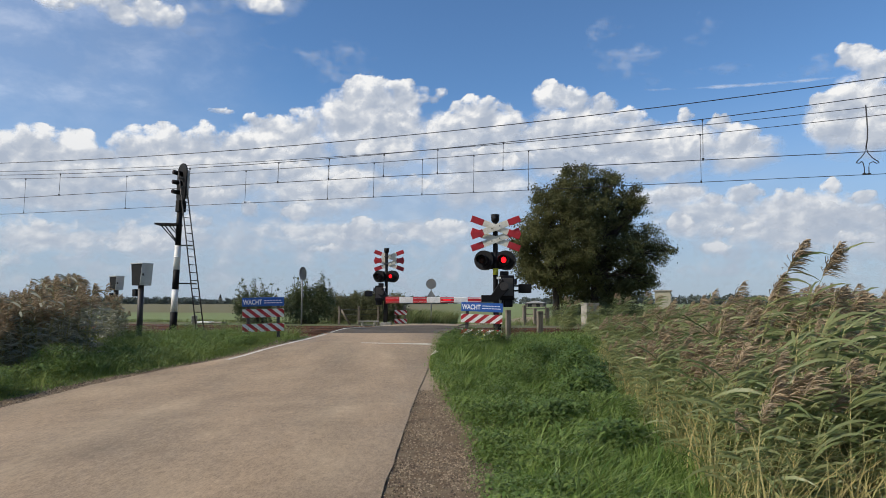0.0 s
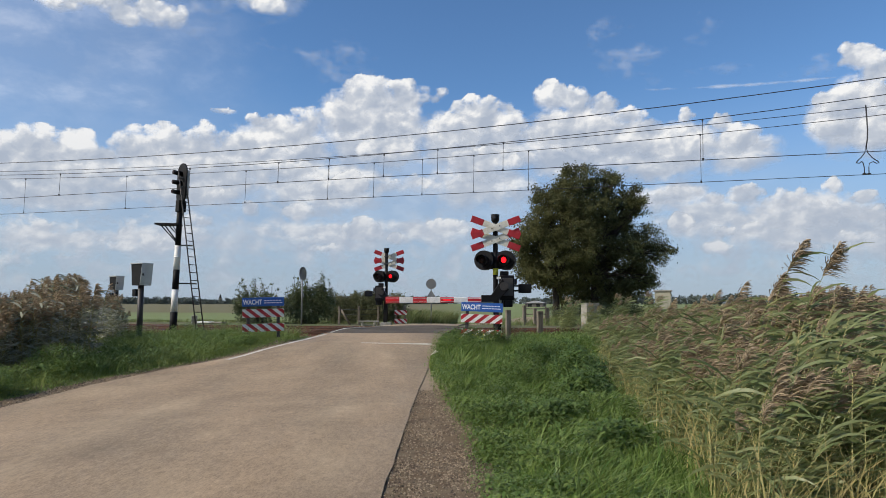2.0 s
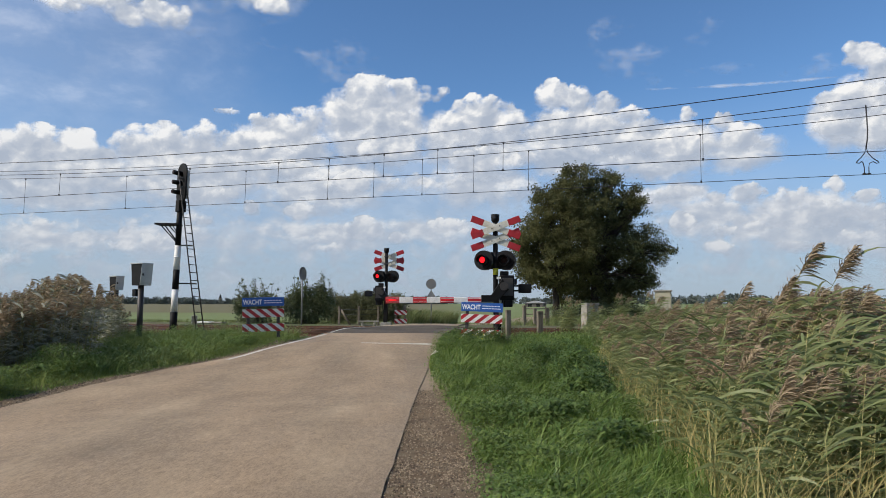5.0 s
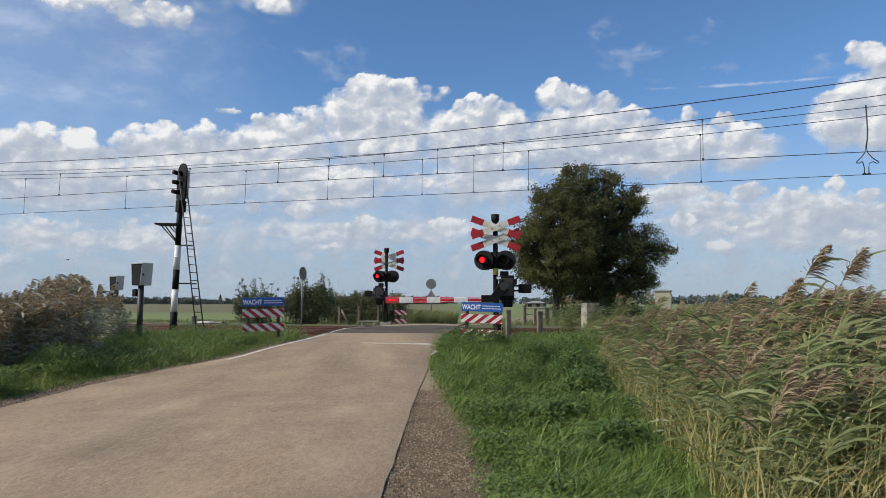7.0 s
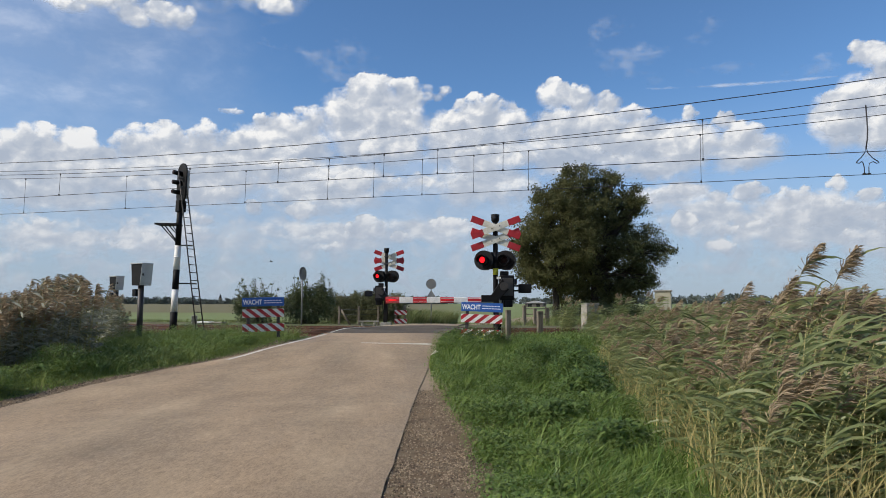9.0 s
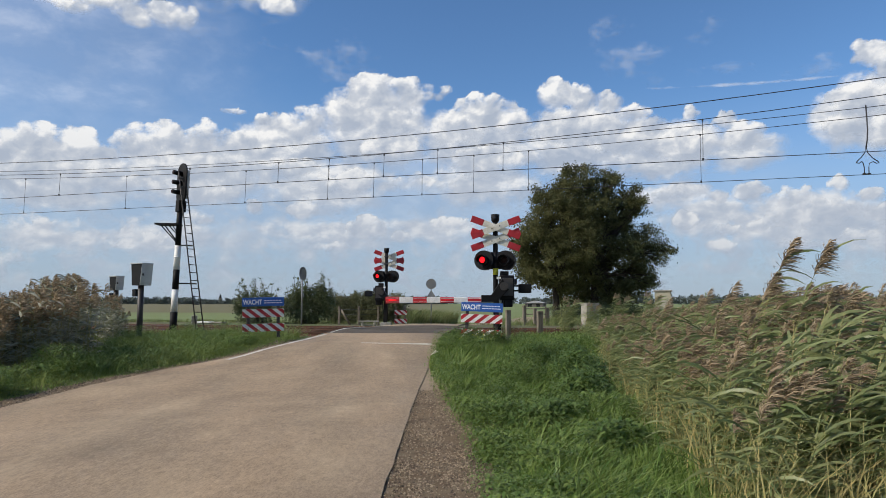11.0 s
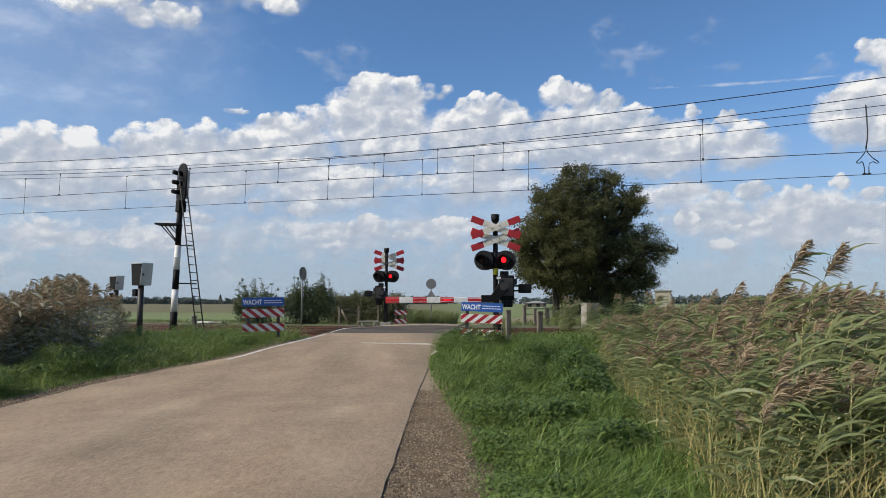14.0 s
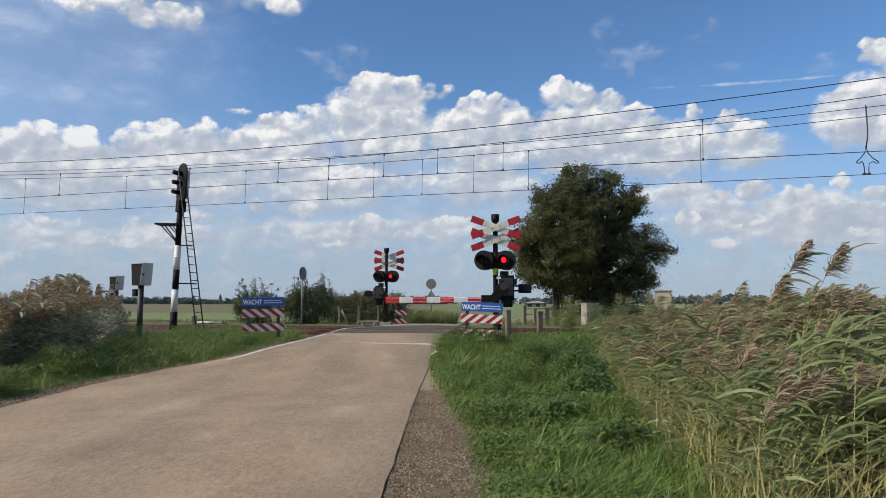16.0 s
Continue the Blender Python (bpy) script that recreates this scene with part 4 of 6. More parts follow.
CLOUDS_RIGHT = [(9.6, 17.7, 1.8, 1.2, 1), (11.8, 17.4, 1.5, 1.1, 1), (14.1, 16.7, 1.5, 0.9, 1), (15.9, 15.7, 1.7, 0.8, 0.95), (3.4, 16.5, 2.8, 1.4, 0.95), (0.8, 15.1, 2.5, 1.4, 0.9), (5.5, 15.7, 2.0, 1.1, 0.9), (11.3, 14.8, 3.9, 1.6, 0.95), (15.6, 14.1, 3.8, 1.6, 0.95), (20.2, 13.0, 3.6, 1.4, 0.9), (24.5, 13.1, 1.9, 1.2, 0.75), (20.8, 15.3, 0.7, 0.6, 1), (23.4, 14.5, 1.0, 0.7, 1), (3.3, 12.2, 4.0, 1.3, 0.65), (25.2, 8.6, 1.4, 0.9, 1), (28.0, 7.9, 1.8, 0.9, 0.95), (31.3, 8.8, 0.7, 0.7, 1), (33.2, 7.8, 1.0, 0.6, 1), (29.1, 6.6, 3.4, 1.1, 0.95), (33.7, 6.3, 1.2, 0.8, 0.9), (20.2, 6.6, 1.2, 0.8, 1), (19.9, 9.0, 2.3, 0.7, 0.6), (22.5, 8.4, 1.0, 0.6, 0.75), (25.7, 5.9, 1.1, 0.6, 0.95), (22.8, 4.4, 1.3, 0.6, 0.75), (29.0, 4.2, 2.7, 0.6, 0.65), (32.4, 4.9, 1.8, 0.5, 0.7), (23.4, 5.7, 1.0, 0.5, 0.7)]
CLOUDS_QUICK = [(-32.0, 22.1, 2.2, 0.5, 0.7), (-27.1, 22.3, 1.6, 0.9, 1), (-24.2, 22.6, 2.1, 1.0, 0.85), (-29.4, 23.0, 3.5, 0.7, 0.9), (-15.8, 24.6, 1.7, 0.9, 1), (-17.7, 25.0, 1.9, 0.5, 0.8), (33.2, 17.9, 1.4, 1.1, 1), (34.2, 17.0, 1.3, 1.3, 1), (32.5, 14.9, 2.1, 1.5, 1), (34.0, 12.6, 2.3, 1.4, 0.95), (31.1, 13.1, 1.2, 1.0, 0.8), (-19.2, 15.9, 1.2, 0.3, 0.75), (-16.7, 15.4, 0.7, 0.5, 0.6)]
CLOUDS_WISPY = [(-26.5, 24.5, 9.0, 2.2, 0.7), (-15.5, 25.0, 3.5, 1.6, 0.7), (16.0, 20.3, 2.9, 1.2, 0.5), (14.9, 22.4, 1.7, 1.3, 0.3), (22.3, 21.8, 1.3, 1.1, 0.35), (23.5, 18.7, 2.2, 0.6, 0.4), (30.0, 17.9, 2.3, 0.7, 0.42), (-9.3, 20.5, 2.8, 1.9, 0.5), (-15.2, 21.3, 1.3, 0.6, 0.35), (-11.3, 20.9, 2.0, 1.1, 0.3), (-21.5, 22.1, 1.8, 0.6, 0.45), (20.4, 18.3, 2.7, 0.4, 0.25)]
CLOUDS_BODY = [(-31.4, 9.6, 6.6, 2.8, 1.2), (-21.8, 10.7, 6.9, 3.2, 1.2), (-14.1, 12.8, 5.5, 3.0, 1.14), (-6.3, 15.3, 5.8, 3.6, 1.2), (-11.1, 10.1, 7.6, 2.6, 0.9), (2.8, 14.2, 5.8, 3.2, 1.2), (11.3, 13.7, 6.7, 3.1, 1.2), (18.4, 12.6, 6.3, 2.4, 1.2), (24.5, 12.1, 4.0, 1.7, 0.96), (29.1, 6.2, 6.9, 2.4, 1.2), (22.2, 7.0, 4.1, 1.9, 0.9), (33.2, 13.8, 3.8, 3.0, 1.14), (-31.2, 4.8, 4.7, 1.2, 0.72), (-22.9, 5.1, 5.4, 1.5, 0.72), (-11.1, 5.7, 7.6, 1.7, 0.72), (3.3, 10.3, 6.9, 2.2, 0.72), (-2.2, 6.3, 6.4, 1.4, 0.6), (34.1, 4.8, 4.3, 1.7, 0.96), (19.2, 8.8, 3.8, 1.3, 0.84)]
CLOUDS_VEIL = [(-38.0, 19.0, 26.0, 10.0, 1.0), (-24.0, 8.0, 20.0, 6.0, 0.95), (-2.0, 9.0, 17.0, 6.5, 0.85), (22.0, 7.0, 16.0, 6.0, 0.4)]


def cloud_material(name, top_soft, base_soft, most, gain, stretch):
    """Soft white masses with grey undersides, broken up by noise; clear where there is no cover."""
    m = bpy.data.materials.new(name)
    m.use_nodes = True
    nt = m.node_tree
    n, l = nt.nodes, nt.links
    n.clear()
    math_node = lambda op, a, b=None, c=None: _math(nt, op, a, b, c)
    co = n.new("ShaderNodeTexCoord")
    nm = n.new("ShaderNodeVectorMath")
    nm.operation = "NORMALIZE"
    l.new(co.outputs["Object"], nm.inputs[0])
    cover = n.new("ShaderNodeAttribute")
    cover.attribute_name = "cover"
    lit = n.new("ShaderNodeAttribute")
    lit.attribute_name = "height"

    def fbm(offset, scale, detail, roughness):
        mp = n.new("ShaderNodeMapping")
        mp.inputs["Location"].default_value = offset
        mp.inputs["Scale"].default_value = stretch
        l.new(nm.outputs[0], mp.inputs[0])
        t = n.new("ShaderNodeTexNoise")
        t.inputs["Scale"].default_value, t.inputs["Detail"].default_value, t.inputs["Roughness"].default_value = scale, detail, roughness
        t.inputs["Distortion"].default_value = 0.25
        l.new(mp.outputs[0], t.inputs["Vector"])
        return t.outputs[0]

    shape = fbm((0, 0, 0), 26, 10, 0.62)
    puff0, puff1 = fbm((0, 0, 0), 24, 8, 0.55), fbm((-0.010, 0, 0.016), 24, 8, 0.55)
    dens = math_node("MULTIPLY_ADD", math_node("SUBTRACT", shape, 0.5), gain, cover.outputs["Fac"])
    soft = math_node("MULTIPLY_ADD", lit.outputs["Fac"], top_soft - base_soft, base_soft)
    alpha = n.new("ShaderNodeMapRange")
    alpha.interpolation_type = "SMOOTHSTEP"
    l.new(dens, alpha.inputs[0])
    alpha.inputs[1].default_value, alpha.inputs[4].default_value = -0.02, most
    l.new(soft, alpha.inputs[2])
    relief = math_node("MULTIPLY", math_node("SUBTRACT", puff0, puff1), 2.6)
    body = math_node("MULTIPLY_ADD", dens, -0.10, 0.13)
    tone = math_node("ADD", math_node("MULTIPLY_ADD", lit.outputs["Fac"], 0.82, body), relief)
    ramp = n.new("ShaderNodeValToRGB")
    ramp.color_ramp.elements[0].position, ramp.color_ramp.elements[1].position = 0.05, 0.95
    ramp.color_ramp.elements[0].color = (0.41, 0.47, 0.575, 1)
    ramp.color_ramp.elements[1].color = (0.93, 0.925, 0.915, 1)
    e = ramp.color_ramp.elements.new(0.5)
    e.color = (0.565, 0.605, 0.675, 1)
    l.new(tone, ramp.inputs[0])
    sep = n.new("ShaderNodeSeparateXYZ")
    l.new(nm.outputs[0], sep.inputs[0])
    far = n.new("ShaderNodeMapRange")
    far.inputs[1].default_value, far.inputs[2].default_value, far.inputs[3].default_value, far.inputs[4].default_value = 0.0, 0.26, 0.78, 0.0
    l.new(sep.outputs[2], far.inputs[0])
    air = n.new("ShaderNodeMix")
    air.data_type = "RGBA"
    air.inputs[7].default_value = (0.425, 0.485, 0.575, 1)
    l.new(far.outputs[0], air.inputs[0])
    l.new(ramp.outputs[0], air.inputs[6])
    em = n.new("ShaderNodeEmission")
    l.new(air.outputs[2], em.inputs[0])
    tr = n.new("ShaderNodeBsdfTransparent")
    mx = n.new("ShaderNodeMixShader")
    l.new(alpha.outputs[0], mx.inputs[0])
    l.new(tr.outputs[0], mx.inputs[1])
    l.new(em.outputs[0], mx.inputs[2])
    out = n.new("ShaderNodeOutputMaterial")
    l.new(mx.outputs[0], out.inputs[0])
    return m


M_CLOUD = cloud_material("cloud", 0.40, 1.05, 0.97, 2.3, (1, 1, 1.25))
M_BODY = cloud_material("cloud_body", 0.62, 0.9, 0.95, 2.0, (1, 1, 1.5))
M_VEIL = cloud_material("cloud_veil", 1.5, 1.7, 0.50, 0.55, (0.5, 0.5, 0.9))
M_WISP = cloud_material("cloud_wisp", 1.2, 1.4, 0.38, 3.6, (1.0, 1, 1.7))


def puff_field(blobs, az, el, seed, heaps):
    """Cumulus heads: each blob is heaped up from round puffs. Gives cover and how much light each spot gets."""
    rng = np.random.default_rng(seed)
    A, E = np.meshgrid(az, el)
    C = np.full(A.shape, -1.0)
    Z = np.zeros(A.shape)
    num, den = np.zeros(A.shape), np.full(A.shape, 1e-6)

    def window(a, e, w, h):
        i0, i1 = np.searchsorted(el, [e - h, e + h])
        j0, j1 = np.searchsorted(az, [a - w, a + w])
        return slice(i0, i1), slice(j0, j1)

    for a, e, w, h, s in blobs:
        k = window(a, e, w * 2.6, h * 2.6)
        u, v = (A[k] - a) / w, (E[k] - e) / h
        v = np.where(v < 0, v * 0.85, v)
        c = s * (1.0 - u * u - v * v)
        C[k] = np.maximum(C[k], np.maximum(c, -1.0))
        wgt = np.exp(5 * np.clip(c, -1.2, 1))
        num[k] += wgt * np.clip(0.5 + 0.55 * v, 0, 1)
        den[k] += wgt
        depth = min(w, h)
        Z[k] = np.maximum(Z[k], depth * np.sqrt(np.clip(1 - u * u - v * v, 0, 1)))
        for _ in range(int(9 + 7 * w * h) if heaps else 0):
            t, r = rng.uniform(0, math.tau), math.sqrt(rng.uniform(0.05, 1.0))
            pa, pe = a + w * r * math.cos(t) * 0.95, e + h * (r * math.sin(t) * (0.95 if math.sin(t) > 0 else 0.55))
            q = depth * rng.uniform(0.20, 0.52)
            m = window(pa, pe, q * 1.25, q)
            d = ((A[m] - pa) / (1.25 * q)) ** 2 + ((E[m] - pe) / q) ** 2
            C[m] = np.maximum(C[m], np.where(d < 1, s * (0.62 - 0.62 * d), -1.0))
            Z[m] = np.maximum(Z[m], np.where(d < 1, depth * math.sqrt(max(0.0, 1 - 0.85 * r * r)) + q * np.sqrt(np.clip(1 - d, 0, 1)), 0))
    # light from the upper left, a little from behind the viewer
    gz, ga = np.gradient(Z, el, az)
    facing = (0.62 * ga - 0.60 * gz + 0.42) / np.sqrt(1 + ga * ga + gz * gz)
    return C, np.clip(0.58 * num / den + 0.42 * np.clip(0.25 + 0.85 * facing, 0, 1.1), 0, 1)


def cloud_layer(name, blobs, radius, seed, haze, label, material=None, heaps=True):
    """A ring of sky round the place, with a cover value and a brightness in the cloud at each vertex."""
    rng = np.random.default_rng(seed)
    az = np.concatenate([np.arange(-180, -46, 1.5), np.arange(-46, 46, 0.2), np.arange(46, 180.1, 1.5)])
    el = np.arange(-1.0, 31.01, 0.2)
    # the rest of the ring, outside the part that is listed, carries clouds of the same kind
    more = [((a + 180) % 360 - 180, e, w, w * 0.35, 0.9) for a, e, w in zip(rng.uniform(56, 304, 60), rng.uniform(4, 20, 60), rng.uniform(3, 9, 60))]
    C, H = puff_field(list(blobs) + more, az, el, seed, heaps)
    A, E = np.meshgrid(az, el)
    if haze > 0:
        C = np.maximum(C, haze * (1 - ((E - 3.6) / 4.2) ** 2) - 0.08)
    C = np.where(E > 29, np.minimum(C, -1), C)
    a, e = np.radians(A), np.radians(E)
    v = np.stack([np.sin(a) * np.cos(e), np.cos(a) * np.cos(e), np.sin(e)], -1).reshape(-1, 3) * radius
    w = len(az)
    i = (np.arange(len(el) - 1)[:, None] * w + np.arange(w - 1)[None]).ravel()
    me = array_mesh(name, v, np.stack([i, i + 1, i + w + 1, i + w], 1))
    for key, val in (("cover", C), ("height", H)):
        at = me.attributes.new(key, "FLOAT", "POINT")
        at.data.foreach_set("value", val.ravel().astype(np.float32))
    me.polygons.foreach_set("use_smooth", [True] * len(me.polygons))
    ob = tagged(part(name, me, material or M_CLOUD), label, "clouds", kind="structure")
    ob.location = EYE
    return ob


clouds_slow = cloud_layer("cloud_bank", CLOUDS_LEFT, 3700, 3, 0.32, "bank of white cumulus with grey undersides low in a blue sky")
clouds_mid = cloud_layer("cloud_bank", CLOUDS_MIDDLE + CLOUDS_RIGHT, 3600, 5, -1.0, "heaped white cumulus with grey undersides over the crossing")
clouds_body = cloud_layer("cloud_bank", CLOUDS_BODY, 3750, 9, -1.0, "broad soft grey-white cloud behind the bright heads", M_BODY, False)
cloud_layer("cloud_veil", CLOUDS_VEIL, 3800, 8, -1.0, "thin pale veil of high haze behind the cumulus", M_VEIL, False)
clouds_quick = cloud_layer("cloud_drift", CLOUDS_QUICK, 3200, 4, -1.0, "drifting white cumulus tufts")
clouds_wispy = cloud_layer("cloud_wisps", CLOUDS_WISPY, 3400, 6, -1.0, "thin white wisps high in the blue", M_WISP, False)


def contrail():
    """A thin fading vapour trail, part of the high sky."""
    az, el = np.linspace(16.9, 32.5, 60), np.linspace(17.75, 16.75, 60)
    prof = np.array([-1.0, 0.1, 0.55, 0.1, -1.0])
    A = np.repeat(az[:, None], 5, 1)
    E = el[:, None] + np.linspace(-0.24, 0.24, 5)[None] * np.linspace(1.2, 0.8, 60)[:, None]
    a, e = np.radians(A), np.radians(E)
    v = np.stack([np.sin(a) * np.cos(e), np.cos(a) * np.cos(e), np.sin(e)], -1).reshape(-1, 3) * 3300
    i = (np.arange(59)[:, None] * 5 + np.arange(4)[None]).ravel()
    me = array_mesh("contrail", v, np.stack([i, i + 1, i + 6, i + 5], 1))
    fade = np.interp(np.arange(60), [0, 10, 50, 59], [-0.6, -0.05, 0.08, -0.3])
    for key, val in (("cover", prof[None] + fade[:, None]), ("height", np.ones((60, 5)))):
        at = me.attributes.new(key, "FLOAT", "POINT")
        at.data.foreach_set("value", val.ravel().astype(np.float32))
    ob = tagged(part("contrail", me, M_WISP), "thin white vapour trail", "contrail", kind="structure")
    ob.location = EYE
    return ob


vapour_trail = contrail()


# ---------------------------------------------------------------- grass and weeds
WIND = np.array([1.0, -0.12, 0.0])


def blades(pts, height, width, lean, seed, k=4):
    """Bent grass blades, blown along the wind."""
    rng = np.random.default_rng(seed)
    n = len(pts)
    t = np.linspace(0, 1, k)[None, :, None]
    h = np.asarray(height)[:, None, None]
    a = rng.uniform(0, math.tau, n)
    own = np.stack([np.cos(a), np.sin(a), np.zeros(n)], 1)
    push = (WIND[None] * rng.uniform(0.0, 1.0, (n, 1)) + own * 0.75) * lean
    c = pts[:, None] + np.array([0, 0, 1.0]) * h * (t - 0.28 * lean * t * t) + push[:, None] * h * t ** 2
    b = rng.uniform(0, math.tau, n)
    side = np.stack([np.cos(b), np.sin(b), np.zeros(n)], 1)[:, None]
    prof = np.interp(np.linspace(0, 1, k), [0, 0.4, 0.8, 1], [0.8, 1, 0.6, 0.06])[None, :, None]
    return ribbons(c, side * prof * (np.asarray(width) * rng.uniform(0.6, 1.3, n))[:, None, None] / 2)


def scatter(n, xfun, y0, y1, seed, power=1.0):
    rng = np.random.default_rng(seed)
    y = y0 + (y1 - y0) * rng.uniform(0, 1, n) ** power
    lo, hi = xfun(y)
    x = lo + (hi - lo) * rng.uniform(0, 1, n)
    return np.stack([x, y, land(x, y) - 0.01], 1)


def lumps(p, scale, seed):
    """A slow value between 0 and 1 over the ground."""
    return np.array([noise.noise((x * scale + seed, y * scale, seed)) for x, y, _ in p]) * 0.5 + 0.5


def grass_patch(name, pts, height, width, lean, seed, material, label, k=4):
    v, q = blades(pts, height, width, lean, seed, k)
    return tagged(part(name, array_mesh(name, v, q), material), label, "grass", kind="stuff")


GRASS_EDGE_R = lambda y: np.interp(y, [3, 5.3, 7.3, 8.5, 9.6, 12, 14, 16.4, 19, 20.5], [0.34, 0.30, 0.30, 0.17, 0.05, -0.18, -0.31, -0.27, -0.12, 0.1])
REED_EDGE = lambda y: np.interp(y, [3, 5, 10, 16, 21], [1.8, 2.1, 2.9, 3.7, 4.4])
GRASS_EDGE_L = lambda y: np.interp(y, [6, 9.85, 12.2, 14.3, 15.9, 19.5, 21.5], [-7.0, -6.6, -6.2, -5.4, -4.75, -4.25, -4.15])


def right_verge():
    p = scatter(62000, lambda y: (GRASS_EDGE_R(y), REED_EDGE(y) + 0.9), 3.2, 20.3, 21, 1.35)
    g = np.clip(0.6 * lumps(p, 1.1, 3.1) + 1.5 * (lumps(p, 3.2, 5.5) - 0.35), 0, 1.2)
    edge = smooth(0, 0.5, p[:, 0] - GRASS_EDGE_R(p[:, 1]))
    h = (0.03 + 0.24 * g + 0.20 * smooth(9, 14, p[:, 1]) * (1 - 0.4 * smooth(15.5, 17.5, p[:, 1])) + 0.16 * smooth(-0.9, 0.3, p[:, 0] - REED_EDGE(p[:, 1]))) * (0.4 + 0.6 * edge)
    rng = np.random.default_rng(2)
    h = h * rng.uniform(0.6, 1.35, len(h)) * (1 - 0.5 * smooth(14.6, 16.4, p[:, 1]) * (1 - smooth(1.7, 2.4, p[:, 0])))
    grass_patch("verge_grass", p, h, 0.0085 + 0.0011 * p[:, 1], 0.55, 22, M_GRASS, "lush green verge grass blown by the wind")
    p = scatter(4200, lambda y: (GRASS_EDGE_R(y) + 0.55, REED_EDGE(y) + 0.6), 3.4, 17, 27, 1.5)
    h = (0.22 + 0.30 * smooth(0.45, 0.7, lumps(p, 1.6, 9.2))) * rng.uniform(0.6, 1.2, len(p))
    grass_patch("long_grass", p, h, np.full(len(p), 0.011), 0.95, 28, M_GRASS, "long arching blades standing out of the verge", 6)
    p = scatter(2600, lambda y: (GRASS_EDGE_R(y) - 0.12, GRASS_EDGE_R(y) + 0.2), 4, 20, 23)
    grass_patch("verge_grass", p, np.full(len(p), 0.06), np.full(len(p), 0.006), 0.6, 24, M_GRASS, "short grass creeping over the gravel shoulder")
    p = scatter(7000, lambda y: (REED_EDGE(y) - 0.25, REED_EDGE(y) + 2.0), 3.3, 14, 25, 1.4)
    rng = np.random.default_rng(9)
    grass_patch("dry_grass", p, rng.uniform(0.25, 1.1, len(p)), np.full(len(p), 0.008), 0.55, 26, M_DRYGRASS, "straw-coloured dead stems at the foot of the reeds")


def left_verge():
    p = scatter(60000, lambda y: (GRASS_EDGE_L(y) - 4.2, GRASS_EDGE_L(y)), 8, 22.3, 31, 0.9)
    g = lumps(p, 0.8, 7.7)
    inward = GRASS_EDGE_L(p[:, 1]) - p[:, 0]
    h = (0.05 + 0.34 * smooth(0.3, 0.75, g) * smooth(0.1, 1.2, inward)) * (1 - 0.45 * smooth(16, 20, p[:, 1]))
    rng = np.random.default_rng(3)
    grass_patch("verge_grass", p, h * rng.uniform(0.6, 1.3, len(h)), 0.008 + 0.0006 * p[:, 1], 0.45, 32, M_VERGE_PALE, "green verge grass in uneven tufts below the reeds")


def left_long_grass():
    rng = np.random.default_rng(34)
    p = scatter(3000, lambda y: (GRASS_EDGE_L(y) - 3.6, GRASS_EDGE_L(y) - 0.3), 8, 21, 35)
    g = smooth(0.42, 0.68, lumps(p, 1.3, 4.4))
    h = (0.14 + 0.34 * g) * rng.uniform(0.6, 1.2, len(p))
    grass_patch("long_grass", p, h, np.full(len(p), 0.014), 0.8, 36, M_VERGE_PALE, "long arching grass in tufts on the verge", 5)


left_long_grass()


def weeds(name, centres, height, seed, label, leaf=1.0, material=None):
    """Leafy plants: many small pointed leaves on short stems."""
    rng = np.random.default_rng(seed)
    n, k = len(centres), 20
    c = np.repeat(centres, k, 0) + rng.normal(0, 1, (n * k, 3)) * np.array([0.10, 0.10, 0.0])
    c[:, 2] += rng.uniform(0.05, 1, n * k) * np.repeat(height, k)
    a = rng.uniform(0, math.tau, n * k)
    d = np.stack([np.cos(a), np.sin(a), rng.uniform(-0.3, 0.5, n * k)], 1)
    s = np.stack([-np.sin(a), np.cos(a), rng.uniform(-0.3, 0.3, n * k)], 1)
    t = np.linspace(0, 1, 3)[None, :, None]
    ln = leaf * rng.uniform(0.035, 0.085, n * k)[:, None, None]
    cl = c[:, None] + d[:, None] * ln * t - np.array([0, 0, 1.0]) * ln * 0.5 * t ** 2
    v, q = ribbons(cl, s[:, None] * ln * 0.22 * np.array([0.4, 1, 0.08])[None, :, None])
    return tagged(part(name, array_mesh(name, v, q), material or M_WEED), label, "weeds", kind="stuff")


right_verge()
left_verge()
_p = scatter(700, lambda y: (GRASS_EDGE_L(y) - 3.2, GRASS_EDGE_L(y) - 0.25), 8.5, 21.5, 41)
weeds("verge_weeds", _p, np.full(len(_p), 0.4), 42, "leafy green weeds among the verge grass")
_p = scatter(8500, lambda y: (GRASS_EDGE_R(y) + 0.10, REED_EDGE(y) + 0.1), 4.0, 18.5, 43, 1.1)
_g = lumps(_p, 1.2, 2.7)
_p, _g = _p[_g > 0.42], _g[_g > 0.42]
_h = 0.05 + (0.16 + 0.22 * smooth(6, 11, _p[:, 1])) * smooth(0.42, 0.66, _g) + 0.16 * smooth(9, 15, _p[:, 1]) * (1 - 0.8 * smooth(15.0, 16.6, _p[:, 1]))
weeds("verge_weeds", _p, _h, 44, "leafy dark green weeds in mounds on the verge", 0.72)


